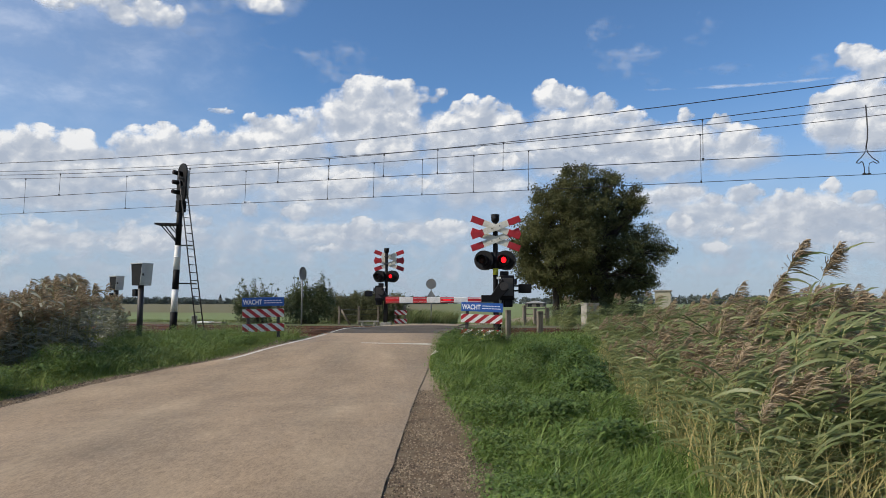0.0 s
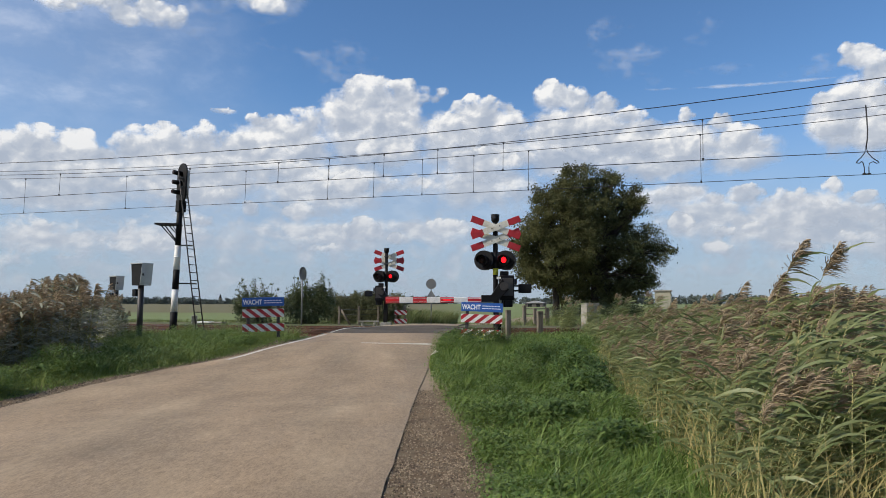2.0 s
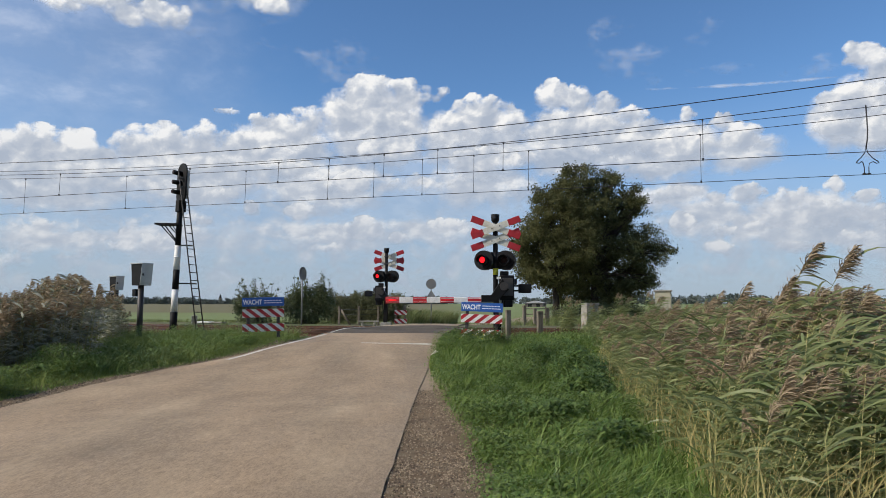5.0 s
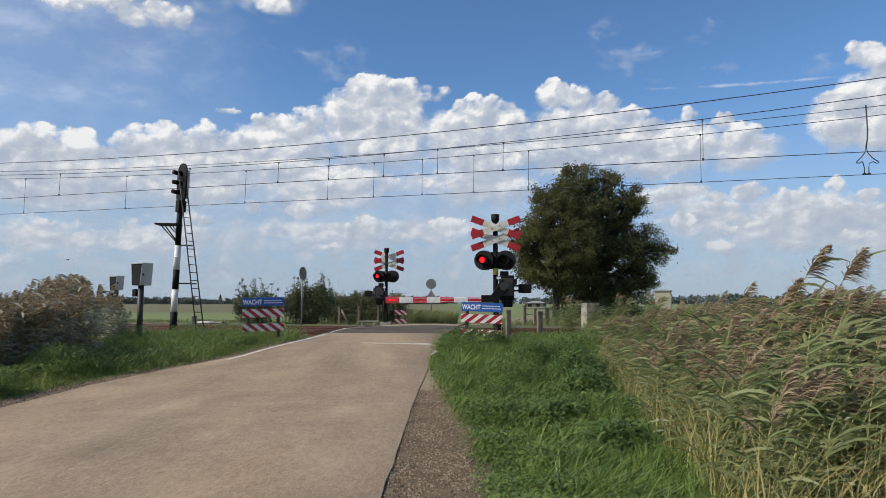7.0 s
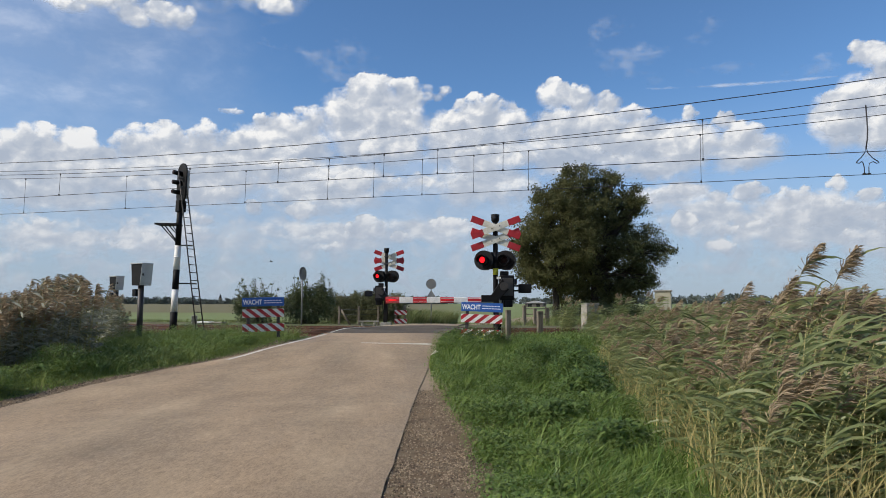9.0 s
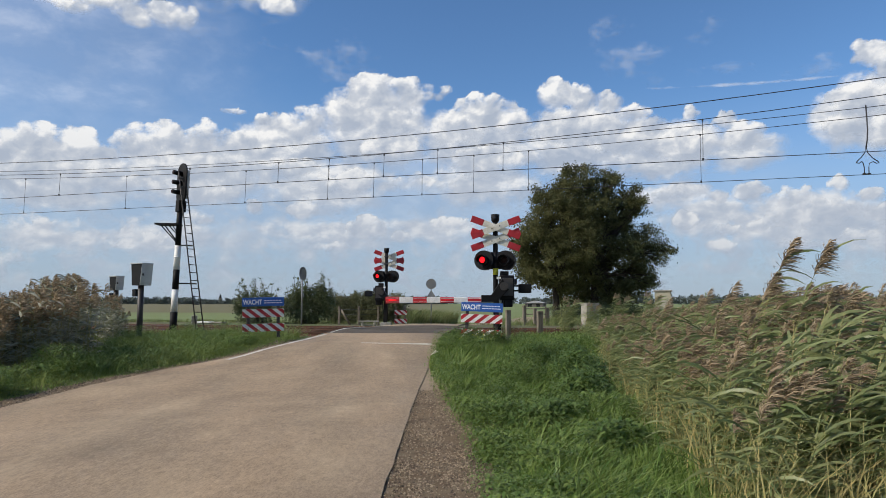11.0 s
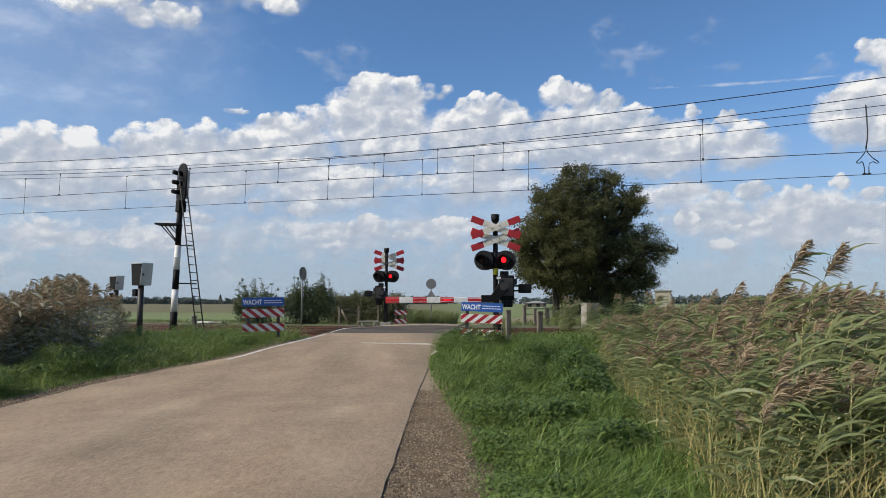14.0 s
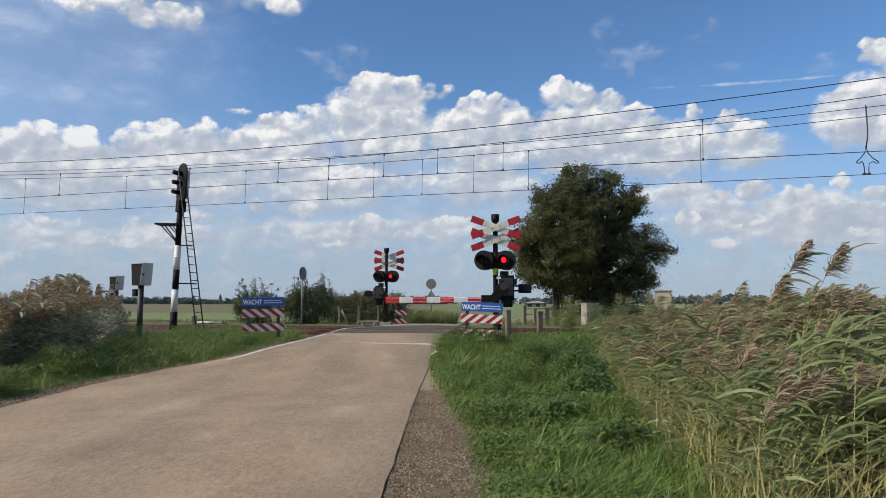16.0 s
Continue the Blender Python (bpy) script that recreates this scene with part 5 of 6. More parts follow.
def weed_mounds():
    """Rounded heaps of nettles and docks on the verge across the road."""
    rng = np.random.default_rng(49)
    for x, y, r, h, n in ((-7.35, 12.5, 0.75, 0.62, 420), (-8.3, 11.4, 0.9, 0.55, 420), (-9.1, 13.2, 0.8, 0.6, 300), (-7.9, 15.6, 0.7, 0.45, 260), (-7.3, 10.2, 0.7, 0.50, 420), (-7.4, 18.8, 0.8, 0.45, 240), (-8.4, 18.0, 0.8, 0.5, 240), (-6.3, 19.2, 0.5, 0.26, 140), (-5.5, 17.8, 0.5, 0.22, 140)):
        d = rng.normal(0, 0.45, (n, 2)) * r
        p = np.stack([x + d[:, 0], y + d[:, 1], np.zeros(n)], 1)
        p = p[p[:, 0] < GRASS_EDGE_L(p[:, 1]) - 0.12]
        p[:, 2] = land(p[:, 0], p[:, 1])
        k = np.exp(-((p[:, 0] - x) ** 2 + (p[:, 1] - y) ** 2) / (r * r))
        weeds("weed_mound", p, h * k + 0.05, int(1000 * r + 7 * y), "rounded mound of leafy green weeds on the verge", 0.6)


def verge_mounds():
    """Dark heaps of nettles on the near verge, before the reeds and at its end by the stop line."""
    rng = np.random.default_rng(50)
    for x, y, r, h, n in ((2.45, 11.6, 0.65, 0.55, 330), (1.9, 13.4, 0.6, 0.42, 260), (2.05, 9.7, 0.5, 0.40, 260), (1.35, 8.1, 0.42, 0.24, 200), (0.35, 16.2, 0.40, 0.50, 230), (0.8, 16.5, 0.40, 0.46, 230), (1.3, 16.4, 0.40, 0.40, 200), (2.7, 14.6, 0.7, 0.45, 260), (1.75, 6.6, 0.38, 0.26, 200)):
        d = rng.normal(0, 0.5, (n, 2)) * r
        p = np.stack([x + d[:, 0], y + d[:, 1], np.zeros(n)], 1)
        p = p[p[:, 0] > GRASS_EDGE_R(p[:, 1]) + 0.06]
        p[:, 2] = land(p[:, 0], p[:, 1])
        k = np.exp(-((p[:, 0] - x) ** 2 + (p[:, 1] - y) ** 2) / (r * r))
        weeds("weed_mound", p, 1.25 * h * k + 0.05, int(900 * r + 11 * y), "rounded heap of dark green nettles on the verge", 0.95, M_NETTLE)


def pale_herbs():
    """Lit tufts at the foot of the old reeds across the road."""
    rng = np.random.default_rng(38)
    x, y = rng.uniform(-11.0, -7.6, 6500), rng.uniform(11.0, 16.5, 6500)
    keep = x < GRASS_EDGE_L(y) - 0.9
    p = np.stack([x, y, land(x, y)], 1)[keep]
    grass_patch("herb_tufts", p, (0.18 + 0.4 * smooth(0.35, 0.65, lumps(p, 1.2, 8.8))) * rng.uniform(0.6, 1.2, len(p)), np.full(len(p), 0.015), 0.6, 39, M_VERGE_PALE, "pale green herbs at the foot of the old reeds", 4)


weed_mounds()
verge_mounds()
pale_herbs()


def yellow_flowers():
    rng = np.random.default_rng(45)
    n = 24
    c = np.stack([rng.uniform(0.35, 1.15, n), rng.uniform(15.6, 16.9, n), np.zeros(n)], 1)
    c[:, 2] = land(c[:, 0], c[:, 1]) + rng.uniform(0.28, 0.55, n)
    u, w = rng.normal(0, 0.014, (n, 3)), rng.normal(0, 0.014, (n, 3))
    me = array_mesh("flowers", np.stack([c - u, c + w, c + u, c - w], 1).reshape(-1, 3), np.arange(n * 4).reshape(n, 4))
    tagged(part("flowers", me, M_YELLOW), "small yellow flowers in the verge", "flowers", kind="stuff")


yellow_flowers()


def verge_behind():
    """The verges go on behind the place of the viewer."""
    rng = np.random.default_rng(46)
    for lo, hi, seed in ((0.4, 3.2, 47), (-11.0, -7.2, 48)):
        n = 9000
        x, y = rng.uniform(lo, hi, n), rng.uniform(-9.0, 3.6 if lo > 0 else 9.0, n)
        p = np.stack([x, y, land(x, y) - 0.01], 1)
        p = p[np.hypot(x, y) > 0.8]
        grass_patch("verge_grass", p, rng.uniform(0.08, 0.3, len(p)), np.full(len(p), 0.012), 0.7, seed, M_GRASS, "green verge grass along the road")


verge_behind()


def far_grass():
    rng = np.random.default_rng(51)
    x, y = rng.uniform(-30, 32, 26000), rng.uniform(30.5, 52, 26000)
    y = y - SKEW * -x * 0.9
    road_mid = np.interp(y, [p[1] for p in ROAD_LEFT], [p[0] for p in ROAD_LEFT]), np.interp(y, [p[1] for p in ROAD_RIGHT], [p[0] for p in ROAD_RIGHT])
    keep = ((x < road_mid[0] - 0.3) | (x > road_mid[1] + 0.3)) & (y - SKEW * x > 31.6)
    p = np.stack([x, y, land(x, y)], 1)[keep]
    grass_patch("field_grass", p, rng.uniform(0.08, 0.3, len(p)) * (1 - 0.7 * smooth(40, 52, p[:, 1])), np.full(len(p), 0.035), 0.5, 52, M_FIELDGRASS, "rough field grass beyond the tracks", 3)
    x, y = rng.uniform(-2.4, 0.9, 5200), rng.uniform(36, 44, 5200)
    keep = x < np.interp(y, [p[1] for p in ROAD_LEFT], [p[0] for p in ROAD_LEFT]) - 0.4
    p = np.stack([x, y, land(x, y)], 1)[keep]
    grass_patch("tall_grass", p, rng.uniform(0.5, 1.25, len(p)), np.full(len(p), 0.035), 0.45, 53, M_FIELDGRASS, "tall green grass on the bank beyond the crossing", 4)
    x, y = rng.uniform(2.5, 24, 22000), rng.uniform(27, 57, 22000)
    right = np.interp(y, [p[1] for p in ROAD_RIGHT], [p[0] for p in ROAD_RIGHT])
    keep = (x > right + 0.5) & (y - SKEW * x > 31.2)
    p = np.stack([x, y, land(x, y)], 1)[keep]
    g = lumps(p, 0.45, 12.3)
    grass_patch("rough_grass", p, (0.12 + 0.55 * smooth(0.35, 0.7, g)) * rng.uniform(0.6, 1.2, len(p)), np.full(len(p), 0.032), 0.5, 56, M_FIELDGRASS, "rough tufted grass round the trees beyond the tracks", 4)
    # between verge and rails on both sides
    x, y = rng.uniform(-16, -4.4, 9000), rng.uniform(18, 24.5, 9000)
    keep = y - SKEW * x < 20.4
    p = np.stack([x, y, land(x, y)], 1)[keep]
    grass_patch("trackside_grass", p, rng.uniform(0.06, 0.26, len(p)), np.full(len(p), 0.02), 0.6, 54, M_VERGE_PALE, "green grass along the near rails", 4)
    x, y = rng.uniform(0.5, 14, 9000), rng.uniform(15.5, 21.5, 9000)
    keep = y - SKEW * x < 20.6
    p = np.stack([x, y, land(x, y)], 1)[keep]
    grass_patch("trackside_grass", p, rng.uniform(0.10, 0.32, len(p)) * (1 - 0.55 * smooth(2.6, 1.6, p[:, 0])), np.full(len(p), 0.022), 0.7, 55, M_GRASS, "long windblown grass before the rails", 4)


far_grass()

# loose stones on the shoulders of the road
_rng = np.random.default_rng(61)
_y = 3.8 + 7.0 * _rng.uniform(0, 1, 15000) ** 1.2
_x = -0.46 + (GRASS_EDGE_R(_y) + 0.10 + 0.46) * _rng.uniform(0, 1, 15000)
_p = np.stack([_x, _y, land(_x, _y) + 0.021], 1)
_p = _p[_rng.uniform(0, 1, len(_p)) < 0.7 * smooth(0.2, 0.75, lumps(_p, 2.9, 6.6)) + 0.15]
stones("shoulder_stones", _p, 0.0115, M_STONE, "small broken stones on the gravel shoulder", "gravel")
_y = _rng.uniform(8, 19, 3200)
_x = np.interp(_y, [p[1] for p in ROAD_LEFT[1:8]], [p[0] for p in ROAD_LEFT[1:8]]) - _rng.uniform(-0.05, 0.45, 3200)
stones("shoulder_stones", np.stack([_x, _y, land(_x, _y) + 0.018], 1), 0.014, M_STONE, "small broken stones along the far road edge", "gravel")
tagged(strip("gravel_shoulder", [(-0.56, -10), (-0.47, 8.7), (-0.4, 11.2)], [(0.50, -10), (0.46, 7.3), (0.05, 11.2)], M_GRAVEL, -0.016, cols=8, step=0.2, crown=0.006), "brown gravel shoulder beside the asphalt", "shoulder", kind="structure")
tagged(strip("gravel_shoulder", [(-7.3, 5), (-6.75, 9.3), (-6.5, 11.2), (-6.0, 13.4), (-5.1, 15.3), (-4.6, 17.5)], [(-6.5, 5), (-6.1, 9.3), (-5.95, 11.2), (-5.5, 13.4), (-4.7, 15.3), (-4.25, 17.5)], M_GRAVEL, -0.022, cols=6, step=0.3, crown=0.006), "brown gravel shoulder under the verge", "shoulder", kind="structure")


# ---------------------------------------------------------------- reeds
def reed_arrays(rng, base, height, lean, plume=0.8, leaves=8, swirl=0.45, strands=84, wobble=0.10, leaf_from=0.22, broad=1.0, reach=1.0, fluff=1.0):
    """Stalks, leaves and plumes of some reeds, as ribbons."""
    n = len(base)
    up = np.array([0, 0, 1.0])
    push = WIND[None] * lean[:, None] + np.stack([np.zeros(n), rng.normal(0, wobble, n), np.zeros(n)], 1)

    def along(i, t):
        h = height[i][..., None]
        t = t[..., None]
        return base[i] + up * h * (t - 0.22 * lean[i][..., None] * t ** 3) + push[i] * h * t ** 2

    idx = np.arange(n)
    t = np.linspace(0, 1, 6)
    c = along(np.repeat(idx[:, None], 6, 1), np.repeat(t[None], n, 0))
    w = (0.0068 * (1 - 0.6 * t))[None, :, None]
    stalk = join_arrays(ribbons(c, np.array([1.0, 0.2, 0]) * w), ribbons(c, np.array([0.2, -1.0, 0]) * w))
    # leaves stream with the wind
    i = np.repeat(idx, leaves)
    m = len(i)
    s = along(i, rng.uniform(leaf_from, 0.93, m))
    a = rng.normal(0, swirl, m) + np.where(rng.uniform(0, 1, m) < (0.12 if swirl > 0.35 else 0.0), math.pi, 0)
    d = np.stack([np.cos(a), np.sin(a), np.zeros(m)], 1)
    ln = reach * rng.uniform(0.22, 0.55, m)[:, None, None]
    u = np.linspace(0, 1, 5)[None, :, None]
    rise = rng.uniform(0.35, 1.15, m)[:, None, None]
    c = s[:, None] + d[:, None] * ln * u + up * ln * (rise * u - 0.62 * u ** 2)
    tw = rng.uniform(0, math.tau, m)
    side = np.stack([-np.sin(a) * np.cos(tw), np.cos(a) * np.cos(tw), np.sin(tw)], 1)[:, None]
    leaf = ribbons(c, side * broad * rng.uniform(0.008, 0.0155, m)[:, None, None] * np.array([0.5, 1, 0.95, 0.6, 0.04])[None, :, None])
    # plumes: one-sided feathers of fine strands
    k = strands
    has = idx[(rng.uniform(0, 1, n) < plume) & (height > 0.5 * height.max() + 0.35 * np.median(height))]
    has = has if len(has) else np.array([int(np.argmax(height))])
    i = np.repeat(has, k)
    m = len(i)
    tt = rng.uniform(0, 1, m)
    s = along(i, 0.865 + 0.135 * tt)
    ln = (0.06 + 0.16 * (1 - tt) ** 0.7 * rng.uniform(0.5, 1.2, m))[:, None, None]
    a = rng.normal(0, 0.9, m)
    d = np.stack([np.cos(a) * 0.6, np.sin(a) * 0.5, rng.uniform(0.3, 1.3, m)], 1)
    u = np.linspace(0, 1, 4)[None, :, None]
    c = s[:, None] + d[:, None] * ln * u + np.array([0.42, 0, -0.55]) * ln * u ** 2
    b = rng.uniform(0, math.tau, m)
    side = np.stack([np.cos(b), np.sin(b), np.cos(b * 2)], 1)[:, None]
    feather = ribbons(c, side * 0.0034 * fluff * np.array([0.6, 1.0, 1.2, 0.3])[None, :, None])
    return stalk, leaf, feather


def reed_thing(seed, n, spread, height, lean, label, name="reed_clump", plume=0.36, group="reeds in the wind", leaf_material=None):
    rng = np.random.default_rng(seed)
    r, a = spread * np.sqrt(rng.uniform(0, 1, n)), rng.uniform(0, math.tau, n)
    base = np.stack([r * np.cos(a), r * np.sin(a), np.full(n, -0.05)], 1)
    stalk, leaf, feather = reed_arrays(rng, base, height * rng.uniform(0.62, 1.06, n), lean * rng.uniform(0.6, 1.4, n), plume, 15 if leaf_material else 20, 2.4 if leaf_material else 0.6, 34 if leaf_material else 84, 0.10, 0.06 if leaf_material else 0.14, 1.75 if leaf_material else 1.2, 0.62 if leaf_material else 1.0, 2.0 if leaf_material else 1.15)
    top = part(name, array_mesh("stalks", *stalk), M_REED_STALK)
    tagged(top, label, "reed", group)
    tagged(part("foliage", array_mesh("leaves", *leaf), leaf_material or M_REED_LEAF, top, "long leaves streaming in the wind"), kind="stuff")
    tagged(part("plume", array_mesh("plumes", *feather), M_PLUME, top, "feathery brown plumes"), kind="stuff")
    return top


SWAYING = []   # thing, place, turn, share of the gust, delay


def plant(ob, x, y, z, turn, scale, gain, delay):
    ob.matrix_basis = pose(x, y, z, 0, 0, turn)
    ob.scale = (scale, scale, scale)
    SWAYING.append((ob, (x, y, z), turn, gain, delay))


def reed_top(x, y):
    """How tall the bank grows at a spot: it is lower where the mowed strip by the tracks begins."""
    rise = np.interp(x / y, [0.24, 0.275, 0.318, 0.362, 0.405, 0.536, 0.68], [-0.017, -0.012, -0.004, 0.009, 0.014, 0.018, 0.021])
    return float((1.5 + rise * y - land(x, y)) / np.interp(x / y, [0.36, 0.46], [1.92, 1.84]))


def reed_banks():
    rng = np.random.default_rng(71)
    kinds = [reed_thing(100 + i, 24, 0.36, 1.95, 0.21, "green reeds with brown plumes leaning in the wind", plume=0.8) for i in range(6)]
    bare = [reed_thing(120 + i, 26, 0.38, 1.85, 0.20, "green reeds without plumes leaning in the wind", plume=0.10) for i in range(3)]
    used, bare_used = [False] * 6, [False] * 3
    spots = []
    y = 3.9
    while y < 20.5:
        step = 0.36 + 0.016 * y
        x = REED_EDGE(y) + 0.05
        while x < min(0.72 * y + 0.9, 13.5):
            spots.append((x + rng.uniform(-0.16, 0.16), y + rng.uniform(-0.16, 0.16)))
            x += step * (1.0 if x < REED_EDGE(y) + 2.5 else 1.35)
        y += step
    for x, y in spots:
        if y - SKEW * x > 20.3:
            continue
        k = int(rng.integers(6))
        inner = smooth(0.0, 1.3, x - REED_EDGE(y))
        size = (0.62 + 0.34 * inner) * (1.04 - 0.20 * smooth(8, 13, y)) * rng.uniform(0.80, 1.16) * (1 + 0.05 * smooth(0.38, 0.52, x / y) * smooth(5.0, 7.5, y))
        size = min(size, reed_top(x, y) * rng.uniform(0.82, 1.03))
        if rng.uniform(0, 1) < 0.18 + 0.16 * smooth(8, 12, y) + 0.35 * (1 - inner):
            k = k % 3
            ob = bare[k] if not bare_used[k] else copy_thing(bare[k], Matrix())
            bare_used[k] = True
        else:
            ob = kinds[k] if not used[k] else copy_thing(kinds[k], Matrix())
            used[k] = True
        plant(ob, float(x), float(y), float(land(x, y)) - 0.03, float(rng.uniform(-28, 28)), float(size), float(rng.uniform(0.7, 1.3)), float(0.10 * (x - 3) + rng.uniform(-0.25, 0.25)))
    # taller reeds that stand out of the bank
    high = [reed_thing(160 + i, 5, 0.5, 2.3, 0.27, "a few taller reeds with full plumes above the bank", plume=1.0) for i in range(3)]
    for i in range(46):
        y = 4.6 + 8.5 * rng.uniform(0, 1)
        x = float(REED_EDGE(y)) + rng.uniform(0.5, max(0.8, 0.66 * y - float(REED_EDGE(y))))
        ob = high[i] if i < 3 else copy_thing(high[int(rng.integers(3))], Matrix())
        plant(ob, float(x), float(y), float(land(x, y)) - 0.03, float(rng.uniform(-25, 25)), float(min(rng.uniform(0.84, 1.0) * (0.84 if y < 8 else 1.0), 0.9 * reed_top(x, y))), float(rng.uniform(0.8, 1.25)), float(0.10 * (x - 3) + rng.uniform(-0.2, 0.2)))
    # the bank across the road: older, browner, more upright
    old = [reed_thing(140 + i, 26, 0.42, 2.0, 0.07, "brown-green old reeds with many plumes across the road", plume=0.75, leaf_material=M_REED_OLD) for i in range(4)]
    for i in range(52):
        y = rng.uniform(11.5, 21.0)
        x = -0.66 * y + rng.uniform(-1.0, 2.6) + (0.9 if y > 17 else 0) - 0.3
        x = min(x, float(GRASS_EDGE_L(y)) - 2.4)
        ob = old[i] if i < 4 else copy_thing(old[int(rng.integers(4))], Matrix())
        h = np.interp(-x / y, [0.44, 0.47, 0.51, 0.575, 0.63, 0.70], [0.40, 0.48, 0.64, 0.97, 0.84, 0.74])
        plant(ob, float(x), float(y), float(land(x, y)) - 0.03, float(rng.uniform(-30, 30)), float(h * rng.uniform(0.78, 1.12)), float(rng.uniform(0.25, 0.5)), float(rng.uniform(-0.4, 0.4)))
    # a few plumes beyond the near rails
    for x, y, s in ((4.6, 24.6, 0.72), (6.6, 25.0, 0.78), (7.4, 23.8, 0.8), (5.4, 24.2, 0.6)):
        plant(copy_thing(kinds[2], Matrix()), x, y, 0.35, 0, s, 0.7, 0.2)


reed_banks()


def tall_reeds():
    rng = np.random.default_rng(81)
    for x, y, h in ((3.10, 6.2, 2.60), (2.79, 6.2, 2.49), (2.70, 6.25, 2.10)):
        base = np.array([[0, 0, -0.05]])
        stalk, leaf, feather = reed_arrays(rng, base, np.array([h]), np.array([0.25]), 1.1, 10, 0.3, 210, 0.0, 0.55)
        top = tagged(part("tall_reed", array_mesh("stalk", *stalk), M_REED_STALK), "tall single reed whose brown plume stands against the sky", "reed", "reeds in the wind")
        part("foliage", array_mesh("leaves", *leaf), M_REED_LEAF, top, "narrow green leaves blown level")
        part("plume", array_mesh("plume", *feather), M_PLUME, top, "large feathery brown plume")
        plant(top, x, y, float(land(x, y)), 0, 1.0, 1.0, 0.0)


tall_reeds()


# ---------------------------------------------------------------- trees and shrubs
def leaf_cloud(rng, lobes, clumps, per, spread, size):
    """Leaves in clumps that fill the given lobes, denser outside, with gaps between."""
    lobes = np.array(lobes, float)
    vol = np.prod(lobes[:, 3:6], axis=1) ** 0.67
    pick = rng.choice(len(lobes), clumps, p=vol / vol.sum())
    d = rng.normal(0, 1, (clumps, 3))
    d /= np.linalg.norm(d, axis=1)[:, None]
    r = rng.uniform(0.25, 1.12, clumps) ** 0.6
    c = lobes[pick, :3] + d * lobes[pick, 3:6] * r[:, None]
    m = clumps * per
    p = np.repeat(c, per, 0) + rng.normal(0, 1, (m, 3)) * spread * np.array([1, 1, 0.75])
    n = rng.normal(0, 1, (m, 3))
    n /= np.linalg.norm(n, axis=1)[:, None]
    o = rng.normal(0, 1, (m, 3))
    u = np.cross(n, o)
    u /= np.linalg.norm(u, axis=1)[:, None]
    w = np.cross(n, u)
    s = size * rng.uniform(0.6, 1.3, (m, 1))
    v = np.stack([p - u * s, p + w * s * 0.55, p + u * s, p - w * s * 0.55], 1).reshape(-1, 3)
    return v, np.arange(m * 4).reshape(m, 4), c


def tree(x, y, z, trunk_top, radius, lobes, clumps, per, spread, size, seed, label, material):
    rng = np.random.default_rng(seed)
    t = thing("tree", pose(x, y, z), label, "tree", "trees by the farm track")
    bend = rng.uniform(-0.25, 0.25, 2)
    pts = [(bend[0] * k * k, bend[1] * k * k, trunk_top * k) for k in np.linspace(0, 1, 7)]
    part("trunk", tube(pts, [radius * (1.35 if i == 0 else 1.05 - 0.09 * i) for i in range(7)], 12), M_BARK, t, "rough brown bark")
    tufts = []
    for _ in range(len(lobes) * 3):
        lb = lobes[int(rng.integers(len(lobes)))]
        d = rng.normal(0, 1, 3)
        d /= np.linalg.norm(d)
        r = rng.uniform(0.25, 0.6)
        tufts.append((*(np.array(lb[:3]) + d * np.array(lb[3:6]) * 1.12), r, r, r * 0.8))
    v, q, c = leaf_cloud(rng, list(lobes) + tufts, clumps, per, spread, size)
    top = Vector(pts[-1])
    for j, lb in enumerate(lobes):
        e = Vector(lb[:3])
        a = Vector(pts[3 + j % 4])
        mid = a.lerp(e, 0.5) + Vector((0, 0, 0.08 * (e - a).length))
        limb = part("limb", tube([a, a.lerp(mid, 0.5), mid, mid.lerp(e, 0.6), e], [radius * 0.5, radius * 0.4, radius * 0.3, radius * 0.2, radius * 0.08], 8), M_BARK, t)
        near = [Vector(k) for k in c if (Vector(k) - e).length < max(lb[3:6]) * 1.1][:9]
        for k in near:
            part("branch", tube([mid.lerp(e, 0.3), mid.lerp(k, 0.55) + Vector((0, 0, 0.1)), k], [radius * 0.16, radius * 0.1, radius * 0.03], 5), M_BARK, limb)
    part("crown", array_mesh("crown", v, q), material, t, "dark olive-green leafy crown")
    return t


lobe = lambda px, pz, w, h, dy=0.0: (px, dy, pz, w, min(w, 3.0), h)
tree(9.9, 57.0, 0.1, 4.2, 0.34, [lobe(-0.4, 8.2, 2.38, 2.19, -0.8), lobe(-1.7, 6.7, 1.88, 1.73, -1.3), lobe(-1.9, 4.7, 1.68, 1.55, -0.3), lobe(0.0, 4.7, 2.48, 2.28, -1.1), lobe(1.3, 6.7, 2.48, 2.28, -1.4), lobe(-0.9, 10.1, 1.39, 1.28, -0.3), lobe(0.5, 3.2, 1.68, 1.55, 1.3), lobe(-2.2, 8.2, 1.34, 1.23, 1.0), lobe(1.8, 4.2, 2.23, 2.05, 0.8), lobe(-2.6, 6.2, 1.14, 1.05, -0.9), lobe(-1.4, 3.5, 1.19, 1.09, 0.1), lobe(-2.6, 4.2, 0.99, 0.91, -0.7), lobe(0.8, 10.7, 1.68, 1.55, -1.0), lobe(1.5, 8.6, 1.78, 1.64, -1.3)], 920, 70, 0.26, 0.092, 91, "broad tree with an olive-green crown and short trunk", M_LEAF_OLIVE)
